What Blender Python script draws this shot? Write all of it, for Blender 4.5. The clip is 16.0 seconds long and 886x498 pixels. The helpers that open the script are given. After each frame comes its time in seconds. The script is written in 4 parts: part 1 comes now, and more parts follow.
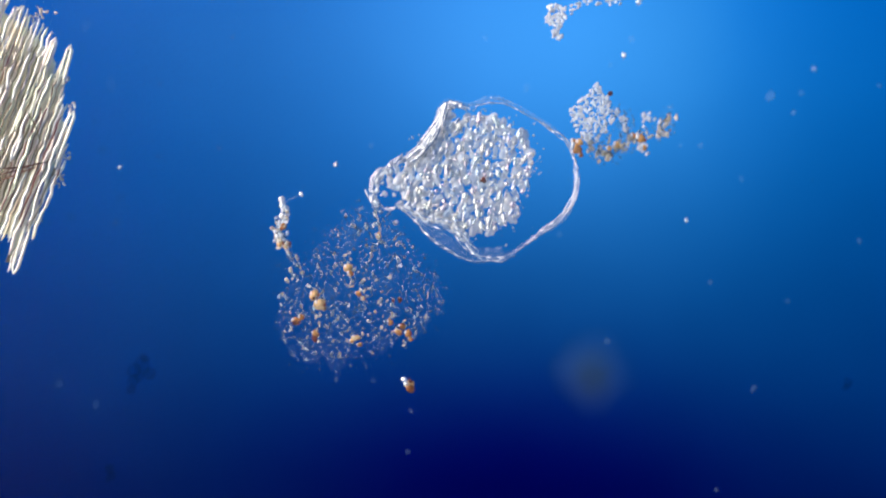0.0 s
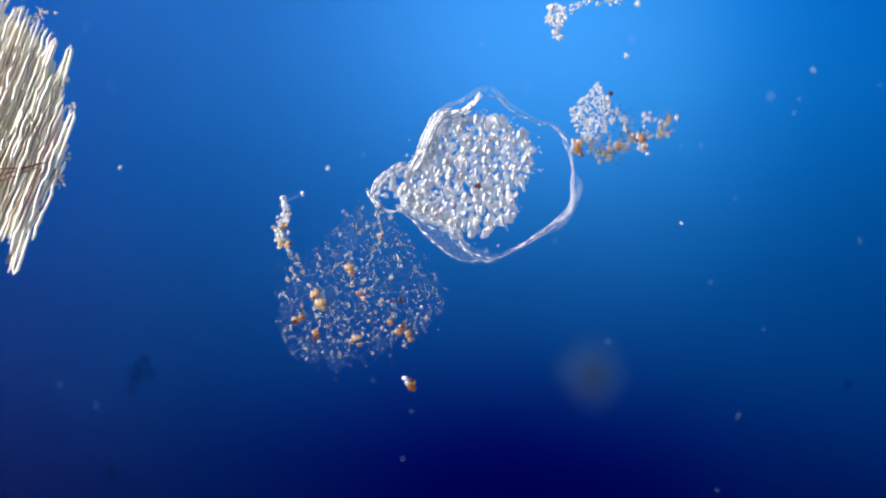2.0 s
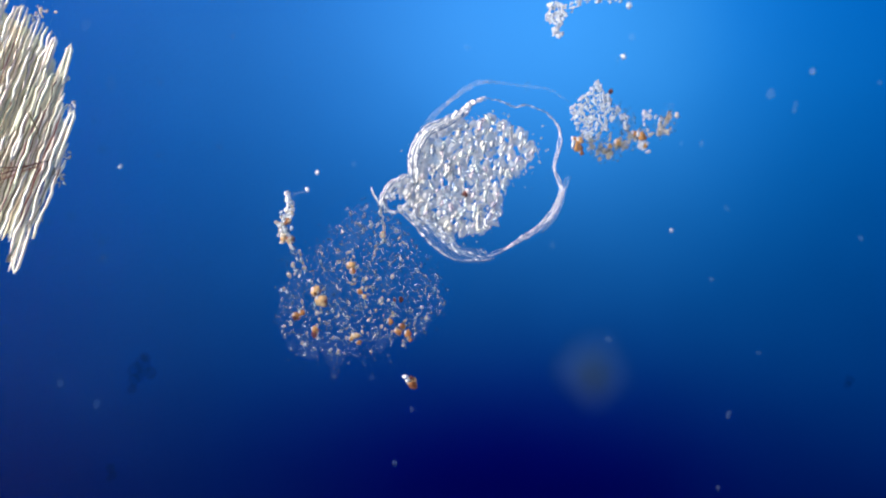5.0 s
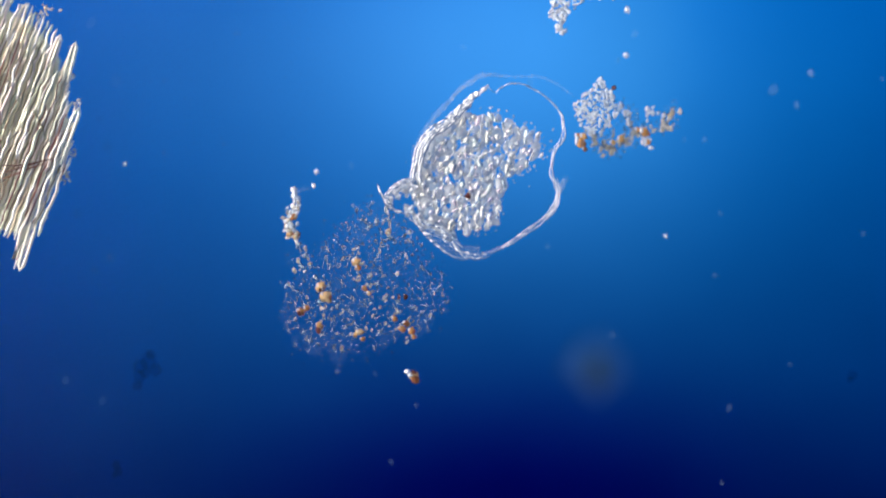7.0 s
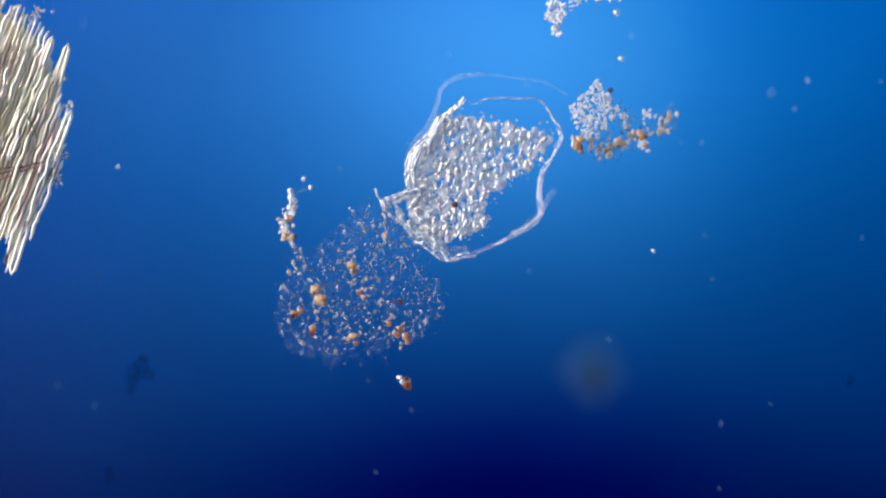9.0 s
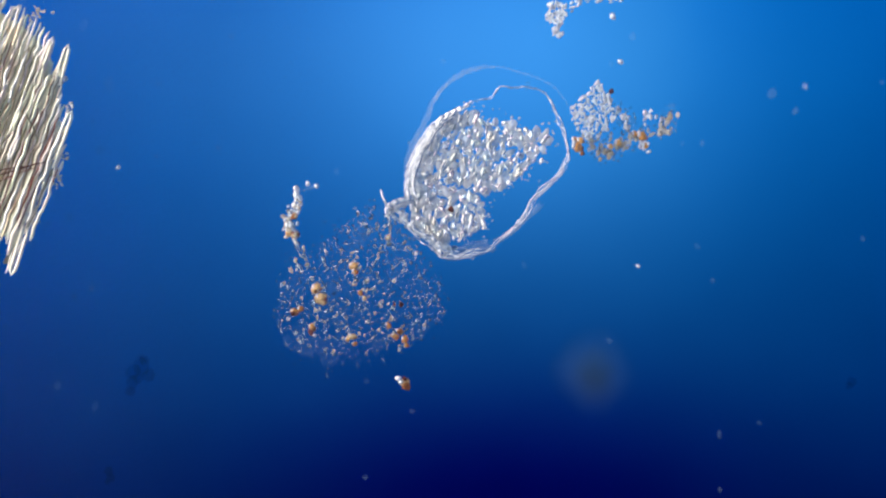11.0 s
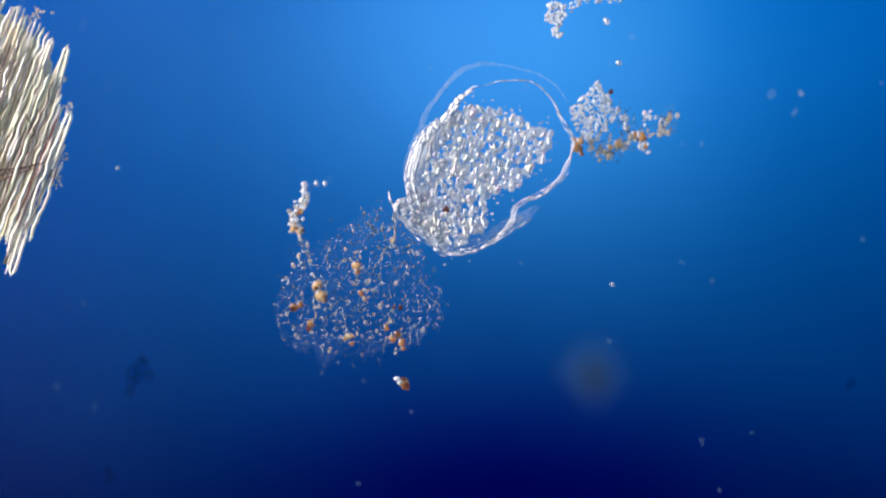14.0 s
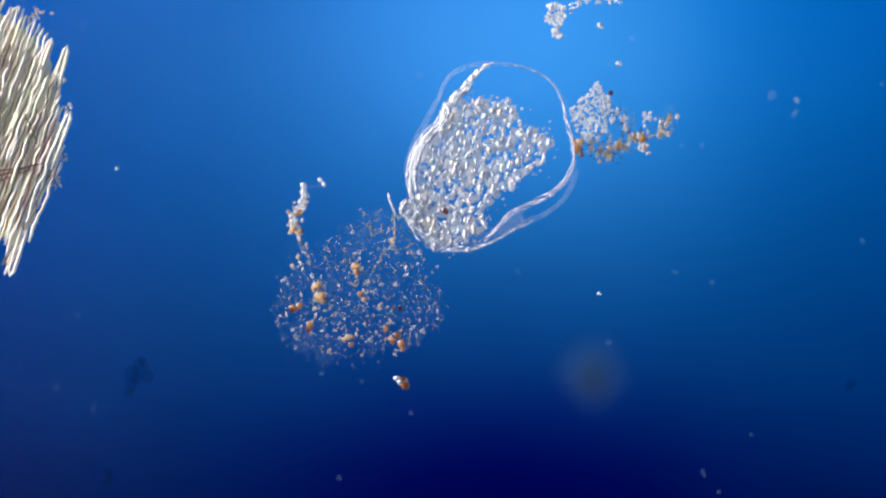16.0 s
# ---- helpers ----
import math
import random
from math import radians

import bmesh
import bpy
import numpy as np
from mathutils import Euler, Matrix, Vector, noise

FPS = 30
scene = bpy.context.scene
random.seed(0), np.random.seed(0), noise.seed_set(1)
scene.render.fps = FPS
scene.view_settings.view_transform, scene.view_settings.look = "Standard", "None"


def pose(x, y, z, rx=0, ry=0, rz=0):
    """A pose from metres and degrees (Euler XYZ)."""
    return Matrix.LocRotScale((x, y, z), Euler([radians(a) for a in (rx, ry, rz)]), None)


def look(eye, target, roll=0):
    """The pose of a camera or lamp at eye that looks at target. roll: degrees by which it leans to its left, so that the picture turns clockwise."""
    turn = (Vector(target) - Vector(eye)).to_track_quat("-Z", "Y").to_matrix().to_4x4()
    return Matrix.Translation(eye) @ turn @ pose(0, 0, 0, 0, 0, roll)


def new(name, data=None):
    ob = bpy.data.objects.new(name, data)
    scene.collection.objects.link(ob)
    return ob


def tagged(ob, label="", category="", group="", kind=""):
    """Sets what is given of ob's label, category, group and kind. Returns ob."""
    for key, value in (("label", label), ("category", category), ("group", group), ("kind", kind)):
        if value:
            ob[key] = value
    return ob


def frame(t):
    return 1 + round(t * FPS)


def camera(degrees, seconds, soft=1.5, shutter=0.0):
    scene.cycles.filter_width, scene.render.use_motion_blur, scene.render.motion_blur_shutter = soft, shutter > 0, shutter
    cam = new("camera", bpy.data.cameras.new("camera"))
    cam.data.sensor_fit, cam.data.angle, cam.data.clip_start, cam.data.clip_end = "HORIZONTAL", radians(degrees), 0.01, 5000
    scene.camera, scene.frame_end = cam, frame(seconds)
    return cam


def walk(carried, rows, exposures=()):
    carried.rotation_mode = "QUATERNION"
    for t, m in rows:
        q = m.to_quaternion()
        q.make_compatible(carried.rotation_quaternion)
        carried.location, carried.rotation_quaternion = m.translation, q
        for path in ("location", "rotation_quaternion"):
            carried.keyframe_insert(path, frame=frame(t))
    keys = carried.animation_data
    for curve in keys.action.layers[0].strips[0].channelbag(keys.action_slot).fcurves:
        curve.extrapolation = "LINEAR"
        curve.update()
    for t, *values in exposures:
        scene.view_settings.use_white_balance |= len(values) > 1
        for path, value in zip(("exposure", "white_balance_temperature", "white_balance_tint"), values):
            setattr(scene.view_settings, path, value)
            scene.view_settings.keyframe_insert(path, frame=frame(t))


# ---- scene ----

# A wet mount under a microscope, modelled four thousand times enlarged:
# one metre here is a quarter of a millimetre on the slide.
# Places are given in field coordinates, in thousandths of a metre:
# x to the right and y down from the upper left corner of the field of view.
SECONDS = 16.0
FOV = 36.0
DIST = 0.784 / math.tan(radians(FOV / 2))
FOCUS = 0.06          # height of the plane in focus above the slide
UNDER = -0.9          # underside of the slide
LIGHT = -1.4          # the condenser's light field

# the stage is nudged and refocused: seconds, shift x, shift y, enlargement, turn
VIEW = [
    (0.0, 0.0, 0.0, 1.0000, 0.00), (1.5, 0.6, 0.6, 1.0005, -0.04), (3.0, 1.0, 0.0, 1.0006, -0.05),
    (4.0, 1.0, -0.6, 1.0010, -0.07), (6.3, 2.5, -7.2, 1.0004, -0.25), (6.5, 3.1, -7.9, 1.0001, -0.26),
    (7.0, 8.7, -9.3, 0.9975, -0.29), (7.5, 3.4, -7.3, 0.9980, -0.27), (8.0, -1.8, -4.1, 1.0007, -0.24),
    (8.5, -0.5, -3.5, 1.0033, -0.24), (9.0, 0.2, -2.7, 1.0058, -0.25), (11.5, 1.1, -0.6, 1.0066, -0.22),
    (12.5, 0.3, 0.0, 1.0065, -0.21), (14.5, 0.2, 0.0, 1.0067, -0.22), (15.5, -0.4, 1.3, 1.0072, -0.19),
    (16.0, -0.5, 1.9, 1.0077, -0.16)]


def spot(x, y, z=FOCUS):
    """The place in the world of a field coordinate at a height."""
    f = 1 - (z - FOCUS) / DIST
    return Vector(((x - 784) / 1000 * f, (441 - y) / 1000 * f, z))


def settle(t, x, y):
    """A field coordinate at t seconds, freed of the stage's nudges."""
    cols = list(zip(*VIEW))
    sx, sy, k, turn = (float(np.interp(t, cols[0], c)) for c in cols[1:])
    a, dx, dy = radians(-turn), x - 784 - sx, y - 441 - sy
    return 784 + (math.cos(a) * dx - math.sin(a) * dy) / k, 441 + (math.sin(a) * dx + math.cos(a) * dy) / k


def view_pose(sx, sy, k, turn):
    a = radians(-turn)
    ex, ey = -(math.cos(a) * sx - math.sin(a) * sy) / k, -(math.sin(a) * sx + math.cos(a) * sy) / k
    return pose(ex / 1000, -ey / 1000, FOCUS + DIST / k, 0, 0, turn)


# ---- camera ----
cam = camera(FOV, SECONDS, soft=2.3)
cam.data.dof.use_dof = True
cam.data.dof.focus_distance = DIST
cam.data.dof.aperture_fstop = 0.26
walk(cam, [(t, view_pose(*v)) for t, *v in VIEW],
     exposures=((0.0, 0.15), (2.5, 0.17), (3.5, 0.03), (4.1, 0.23), (6.5, 0.06), (9.0, 0.03), (11.5, 0.0), (14.5, 0.04), (16.0, 0.04)))

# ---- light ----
world = bpy.data.worlds.new("relief_surround")
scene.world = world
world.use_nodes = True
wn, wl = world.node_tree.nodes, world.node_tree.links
# made-up surround for relief shading: white upper left, blue overhead, dark right, mirrored below
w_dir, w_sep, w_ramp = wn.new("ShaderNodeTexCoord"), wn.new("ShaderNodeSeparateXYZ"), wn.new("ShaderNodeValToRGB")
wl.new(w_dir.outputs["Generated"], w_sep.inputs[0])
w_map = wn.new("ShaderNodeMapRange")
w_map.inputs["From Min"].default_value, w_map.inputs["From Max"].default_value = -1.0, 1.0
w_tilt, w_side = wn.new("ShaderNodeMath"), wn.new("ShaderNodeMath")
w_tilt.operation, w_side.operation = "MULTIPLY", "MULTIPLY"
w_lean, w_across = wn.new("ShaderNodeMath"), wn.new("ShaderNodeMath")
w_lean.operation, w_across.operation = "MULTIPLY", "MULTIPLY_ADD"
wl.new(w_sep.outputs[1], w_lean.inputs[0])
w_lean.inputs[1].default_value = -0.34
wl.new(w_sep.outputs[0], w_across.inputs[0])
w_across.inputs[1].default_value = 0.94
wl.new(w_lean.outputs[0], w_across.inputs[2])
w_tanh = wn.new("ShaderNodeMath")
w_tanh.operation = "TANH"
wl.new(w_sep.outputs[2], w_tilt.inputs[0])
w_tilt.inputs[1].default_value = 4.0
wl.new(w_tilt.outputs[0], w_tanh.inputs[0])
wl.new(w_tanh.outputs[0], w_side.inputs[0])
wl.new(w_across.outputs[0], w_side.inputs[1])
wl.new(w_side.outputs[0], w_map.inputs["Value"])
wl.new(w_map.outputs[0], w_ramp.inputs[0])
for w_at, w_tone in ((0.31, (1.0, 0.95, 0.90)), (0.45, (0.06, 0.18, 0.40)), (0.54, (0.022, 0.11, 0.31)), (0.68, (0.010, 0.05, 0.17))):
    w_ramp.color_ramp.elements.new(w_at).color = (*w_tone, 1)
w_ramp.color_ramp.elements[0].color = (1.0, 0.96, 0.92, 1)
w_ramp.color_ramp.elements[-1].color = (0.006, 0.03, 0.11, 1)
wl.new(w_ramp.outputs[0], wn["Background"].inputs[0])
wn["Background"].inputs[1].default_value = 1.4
# lamp added above the slide to brighten the left flanks
sun = new("oblique_light", bpy.data.lights.new("oblique_light", "SUN"))
sun.data.energy, sun.data.angle, sun.data.color = 2.5, radians(64), (1.0, 0.94, 0.87)
sun.matrix_world = look((-3.0, 1.1, 1.7), (0, 0, 0))


# ---- materials ----
def tree(name):
    m = bpy.data.materials.new(name)
    m.use_nodes = True
    m.node_tree.nodes.clear()
    return m, m.node_tree.nodes, m.node_tree.links


def socket(nodes, links, target, value):
    if isinstance(value, (int, float)):
        target.default_value = value
    else:
        links.new(value, target)


def calc(nodes, links, op, a, b=0.0, c=0.0):
    n = nodes.new("ShaderNodeMath")
    n.operation = op
    for i, v in enumerate((a, b, c)):
        socket(nodes, links, n.inputs[i], v)
    return n.outputs[0]


def ramp(nodes, links, fac, stops):
    n = nodes.new("ShaderNodeValToRGB")
    while len(n.color_ramp.elements) < len(stops):
        n.color_ramp.elements.new(0.5)
    for e, (p, c) in zip(n.color_ramp.elements, stops):
        e.position, e.color = p, (*c, 1)
    links.new(fac, n.inputs[0])
    return n.outputs[0]


def clear_matter(name, tones, body, rough=0.3, grain=60.0, bump=0.4, spread=0.15, sheen=0.5, per_island=False, through_it=0.3, whole=False, shine=0.0, lens=0.0, bend=1.35):
    """Watery, half-clear matter. tones: colours from piece to piece; body: how much of it is not clear;
    through_it: share of light that passes from behind; whole: one grain over all the pieces of a thing;
    shine: share of wet gloss; lens: share of the clear part that bends light, by the index bend."""
    m, nodes, links = tree(name)
    out = nodes.new("ShaderNodeOutputMaterial")
    p = nodes.new("ShaderNodeBsdfPrincipled")
    clear = nodes.new("ShaderNodeBsdfTransparent")
    mix = nodes.new("ShaderNodeMixShader")
    if per_island:
        rnd = nodes.new("ShaderNodeNewGeometry").outputs["Random Per Island"]
    else:
        rnd = nodes.new("ShaderNodeObjectInfo").outputs["Random"]
    co = nodes.new("ShaderNodeTexCoord")
    n1, n2 = nodes.new("ShaderNodeTexNoise"), nodes.new("ShaderNodeTexNoise")
    if whole:
        rnd = 0.5
        links.new(nodes.new("ShaderNodeNewGeometry").outputs["Position"], n1.inputs["Vector"])
    else:
        shift = nodes.new("ShaderNodeVectorMath")
        shift.operation = "MULTIPLY_ADD"
        links.new(co.outputs["Object"], shift.inputs[0])
        shift.inputs[1].default_value = (1, 1, 1)
        links.new(calc(nodes, links, "MULTIPLY", nodes.new("ShaderNodeObjectInfo").outputs["Random"], 40.0), shift.inputs[2])
        links.new(shift.outputs[0], n1.inputs["Vector"])
    links.new(co.outputs["Object"], n2.inputs["Vector"])
    n1.inputs["Scale"].default_value, n1.inputs["Detail"].default_value = grain, 4
    n2.inputs["Scale"].default_value, n2.inputs["Detail"].default_value = grain * 4, 3
    wob = calc(nodes, links, "MULTIPLY_ADD", n1.outputs["Fac"], 0.5, -0.25)
    pick = calc(nodes, links, "ADD", wob, rnd)
    col = ramp(nodes, links, pick, [(i / max(1, len(tones) - 1), c) for i, c in enumerate(tones)])
    links.new(col, p.inputs["Base Color"])
    p.inputs["Roughness"].default_value = rough
    p.inputs["Specular IOR Level"].default_value = sheen
    b = nodes.new("ShaderNodeBump")
    b.inputs["Strength"].default_value, b.inputs["Distance"].default_value = bump, 0.003
    links.new(n2.outputs["Fac"], b.inputs["Height"])
    links.new(b.outputs[0], p.inputs["Normal"])
    fac = calc(nodes, links, "MULTIPLY_ADD", n1.outputs["Fac"], spread * 2, body - spread)
    fac = calc(nodes, links, "MINIMUM", calc(nodes, links, "MAXIMUM", fac, 0.0), 1.0)
    links.new(fac, mix.inputs[0])
    if lens > 0:
        glassy, see = nodes.new("ShaderNodeBsdfRefraction"), nodes.new("ShaderNodeMixShader")
        glassy.inputs["IOR"].default_value, glassy.inputs["Roughness"].default_value = bend, 0.08
        see.inputs[0].default_value = lens
        links.new(clear.outputs[0], see.inputs[1])
        links.new(glassy.outputs[0], see.inputs[2])
        links.new(see.outputs[0], mix.inputs[1])
    else:
        links.new(clear.outputs[0], mix.inputs[1])
    back = nodes.new("ShaderNodeBsdfTranslucent")
    links.new(col, back.inputs["Color"])
    inner = nodes.new("ShaderNodeMixShader")
    inner.inputs[0].default_value = through_it
    links.new(p.outputs[0], inner.inputs[1])
    links.new(back.outputs[0], inner.inputs[2])
    if shine > 0:
        gloss, wet = nodes.new("ShaderNodeBsdfGlossy"), nodes.new("ShaderNodeMixShader")
        gloss.inputs["Roughness"].default_value = rough
        links.new(col, gloss.inputs["Color"])
        links.new(b.outputs[0], gloss.inputs["Normal"])
        wet.inputs[0].default_value = shine
        links.new(inner.outputs[0], wet.inputs[1])
        links.new(gloss.outputs[0], wet.inputs[2])
        links.new(wet.outputs[0], mix.inputs[2])
    else:
        links.new(inner.outputs[0], mix.inputs[2])
    links.new(mix.outputs[0], out.inputs[0])
    return m


def field_material():
    """The condenser's blue light field, falloff painted in: brightest above the middle, fading below."""
    m, nodes, links = tree("blue_light_field")
    out = nodes.new("ShaderNodeOutputMaterial")
    emit = nodes.new("ShaderNodeEmission")
    sep = nodes.new("ShaderNodeSeparateXYZ")
    links.new(nodes.new("ShaderNodeTexCoord").outputs["Object"], sep.inputs[0])
    far = 1 - (LIGHT - FOCUS) / DIST

    def m2(op, a, b=0.0, c=0.0):
        return calc(nodes, links, op, a, b, c)
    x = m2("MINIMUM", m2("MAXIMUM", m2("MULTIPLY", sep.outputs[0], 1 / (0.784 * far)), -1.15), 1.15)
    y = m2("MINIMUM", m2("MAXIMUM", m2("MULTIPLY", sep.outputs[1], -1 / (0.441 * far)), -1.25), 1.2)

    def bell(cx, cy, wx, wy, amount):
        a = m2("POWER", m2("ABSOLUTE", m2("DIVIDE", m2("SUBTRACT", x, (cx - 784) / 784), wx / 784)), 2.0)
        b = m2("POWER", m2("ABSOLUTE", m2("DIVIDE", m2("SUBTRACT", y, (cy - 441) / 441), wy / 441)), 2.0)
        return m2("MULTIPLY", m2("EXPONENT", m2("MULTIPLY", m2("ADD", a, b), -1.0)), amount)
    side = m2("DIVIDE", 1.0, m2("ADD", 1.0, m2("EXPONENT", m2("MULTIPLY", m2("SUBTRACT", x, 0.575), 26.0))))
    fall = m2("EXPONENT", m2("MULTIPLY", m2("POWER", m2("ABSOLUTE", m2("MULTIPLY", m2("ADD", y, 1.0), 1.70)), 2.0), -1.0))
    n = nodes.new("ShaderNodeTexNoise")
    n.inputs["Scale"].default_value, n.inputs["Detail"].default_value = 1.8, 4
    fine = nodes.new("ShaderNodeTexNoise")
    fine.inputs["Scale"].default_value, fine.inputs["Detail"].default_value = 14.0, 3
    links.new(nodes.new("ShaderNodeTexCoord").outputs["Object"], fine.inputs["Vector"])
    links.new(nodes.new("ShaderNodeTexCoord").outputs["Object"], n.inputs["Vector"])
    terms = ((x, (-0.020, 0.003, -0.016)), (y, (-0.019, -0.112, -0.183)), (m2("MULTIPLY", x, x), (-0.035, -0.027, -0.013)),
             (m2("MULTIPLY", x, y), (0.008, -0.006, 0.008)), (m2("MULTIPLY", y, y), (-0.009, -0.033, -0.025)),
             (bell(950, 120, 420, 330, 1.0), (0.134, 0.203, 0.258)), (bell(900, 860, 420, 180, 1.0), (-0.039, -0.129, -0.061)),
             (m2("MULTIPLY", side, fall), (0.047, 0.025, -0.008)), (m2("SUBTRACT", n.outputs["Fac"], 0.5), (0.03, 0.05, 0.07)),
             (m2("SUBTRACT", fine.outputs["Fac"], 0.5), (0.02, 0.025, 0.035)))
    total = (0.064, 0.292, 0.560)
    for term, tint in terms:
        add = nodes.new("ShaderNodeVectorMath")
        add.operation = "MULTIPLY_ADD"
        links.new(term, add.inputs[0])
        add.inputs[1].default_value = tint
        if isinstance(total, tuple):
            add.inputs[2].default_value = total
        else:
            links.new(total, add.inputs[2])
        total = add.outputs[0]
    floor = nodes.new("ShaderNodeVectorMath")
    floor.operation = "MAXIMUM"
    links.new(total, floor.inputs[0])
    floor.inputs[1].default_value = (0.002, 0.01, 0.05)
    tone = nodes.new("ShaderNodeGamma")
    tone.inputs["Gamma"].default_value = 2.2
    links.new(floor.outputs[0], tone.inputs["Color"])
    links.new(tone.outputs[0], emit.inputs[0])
    links.new(emit.outputs[0], out.inputs[0])
    return m


def glass_material():
    m, nodes, links = tree("slide_glass")
    out = nodes.new("ShaderNodeOutputMaterial")
    clear, gloss, mix, fr = (nodes.new("ShaderNode" + n) for n in ("BsdfTransparent", "BsdfGlossy", "MixShader", "Fresnel"))
    gloss.inputs["Roughness"].default_value = 0.05
    fr.inputs["IOR"].default_value = 1.12
    links.new(fr.outputs[0], mix.inputs[0])
    links.new(clear.outputs[0], mix.inputs[1])
    links.new(gloss.outputs[0], mix.inputs[2])
    links.new(mix.outputs[0], out.inputs[0])
    return m


M_FIELD = field_material()
M_GLASS = glass_material()
M_GRAN = clear_matter("pale_granule", [(0.82, 0.92, 1.0), (1.0, 0.82, 0.84), (0.90, 0.98, 0.94), (1.0, 0.93, 0.80), (0.98, 0.97, 0.96)], 0.6, 0.27, 1.2, 0.03, 0.2, 0.5, shine=0.9, bend=1.7, lens=0.1)
M_CYTO = clear_matter("fine_plasma_grain", [(0.80, 0.84, 0.90), (0.95, 0.95, 0.96), (0.98, 0.95, 0.92)], 0.4, 0.35, 60, 0.05, per_island=True, shine=0.85)
M_LOBE = clear_matter("plasma_lobe", [(0.66, 0.78, 0.90), (0.84, 0.88, 0.92), (0.94, 0.92, 0.90)], 0.52, 0.4, 0.9, 0.1, 0.2, 0.5, shine=0.85)
M_RIM = clear_matter("pale_membrane", [(0.88, 0.91, 0.95), (0.99, 0.97, 0.96)], 0.8, 0.24, 26, 0.0, 0.2, 0.5, whole=True, shine=0.88, lens=0.45, bend=1.5)
M_VEIL = clear_matter("thin_membrane", [(0.78, 0.86, 0.94), (0.90, 0.94, 0.96)], 0.07, 0.4, 9, 0.0, 0.06, 0.5, whole=True, shine=0.75, lens=0.0)
M_SMOKE = clear_matter("faint_haze", [(0.40, 0.62, 0.80), (0.70, 0.80, 0.82)], 0.014, 0.6, 3.0, 0.02, 0.02, 0.5, shine=0.5)
M_RED = clear_matter("red_brown_grain", [(0.09, 0.025, 0.02), (0.22, 0.06, 0.045)], 0.80, 0.4, 2, shine=0.12)
M_AMBER = clear_matter("amber_grain", [(0.34, 0.11, 0.03), (0.66, 0.29, 0.08), (0.86, 0.48, 0.16), (0.96, 0.72, 0.40)], 0.75, 0.40, 4.5, 0.1, 0.36, 0.5, bend=1.6, lens=0.4, shine=0.3)
M_TAN = clear_matter("tan_grain", [(0.62, 0.50, 0.34), (0.82, 0.72, 0.54), (0.92, 0.88, 0.78)], 0.42, 0.34, 2, 0.03, 0.25, 0.5, shine=0.8)
M_GREY = clear_matter("grey_grain", [(0.24, 0.40, 0.56), (0.36, 0.50, 0.62), (0.48, 0.58, 0.62), (0.72, 0.78, 0.76), (0.66, 0.54, 0.36)], 0.28, 0.26, 2, 0.03, 0.2, 0.5, shine=0.92, bend=1.9, lens=0.5)
M_FINE = clear_matter("fine_grey_grain", [(0.28, 0.42, 0.58), (0.44, 0.56, 0.66), (0.66, 0.70, 0.70)], 0.25, 0.3, 40, 0.05, per_island=True, shine=0.88, lens=0.5, bend=1.7)
M_WHITE = clear_matter("white_grain", [(0.80, 0.88, 0.95), (0.99, 0.97, 0.97)], 0.68, 0.28, 1.5, 0.03, 0.2, 0.5, shine=0.9, bend=1.7, lens=0.3)
M_FIBRE = clear_matter("cream_fibre", [(1.0, 0.86, 0.62), (1.0, 0.91, 0.80), (0.96, 0.98, 0.74), (1.0, 0.97, 0.90), (1.0, 0.84, 0.78)], 0.97, 0.34, 30, 0.1, 0.03, 0.5, through_it=0.05, shine=0.8)
# brown of the cross strands, also the shade between fibres and on grains
M_BROWN_AND_SHADE = clear_matter("brown_fibre_and_shade", [(0.10, 0.05, 0.03), (0.42, 0.08, 0.06), (0.30, 0.17, 0.09), (0.20, 0.20, 0.10)], 0.9, 0.3, 30, 0.3, 0.08)
M_MATRIX = clear_matter("tan_matrix", [(0.86, 0.72, 0.44), (0.90, 0.88, 0.58), (0.98, 0.90, 0.74)], 0.94, 0.5, 14, 0.8, 0.06, shine=0.2)
M_DRIFT = clear_matter("drifting_speck", [(0.30, 0.60, 0.80), (0.66, 0.84, 0.92)], 0.035, 0.35, 1.5, 0.05, 0.035, 0.2)
M_HAZE = clear_matter("grey_green_dirt", [(0.22, 0.46, 0.60), (0.30, 0.52, 0.64)], 0.03, 0.9, 6, 0.3, 0.02, 0.0, through_it=0.0)
M_DARK = clear_matter("dark_dirt", [(0.0, 0.012, 0.09), (0.0, 0.016, 0.11)], 0.15, 0.9, 6, 0.3, 0.12, 0.0, through_it=0.0)


# ---- builders ----
def part(name, bm, material, parent, label="", m=None):
    me = bpy.data.meshes.new(name)
    bm.to_mesh(me)
    bm.free()
    me.materials.append(material)
    me.shade_smooth()
    return piece(name, me, parent, m, label)


def piece(name, me, parent=None, m=None, label=""):
    ob = new(name, me)
    ob.parent = parent
    if m is not None:
        ob.matrix_basis = m
    return tagged(ob, label)


def thing(name, at, label, category, group=""):
    ob = new(name)
    ob.location = at
    ob.empty_display_size = 0.02
    return tagged(ob, label, category, group)


def mesh_of(name, bm, material):
    me = bpy.data.meshes.new(name)
    bm.to_mesh(me)
    bm.free()
    me.materials.append(material)
    me.shade_smooth()
    return me


def lump(seed, rough=0.25, level=2, squash=(1, 1, 1), sharp=1.6):
    """An uneven rounded grain of radius one."""
    bm = bmesh.new()
    bmesh.ops.create_icosphere(bm, subdivisions=level, radius=1)
    off = Vector((seed * 7.3, seed * 3.1, seed * 1.7))
    for v in bm.verts:
        v.co *= 1 + rough * noise.noise(v.co * sharp + off) * 1.6
        v.co = Vector(a * b for a, b in zip(v.co, squash))
    return bm


def lumps(name, material, count=5, rough=0.25, level=2, squash=(1, 1, 1), sharp=1.6, start=0):
    return [mesh_of(name, lump(start + i + 1, rough, level, squash, sharp), material) for i in range(count)]


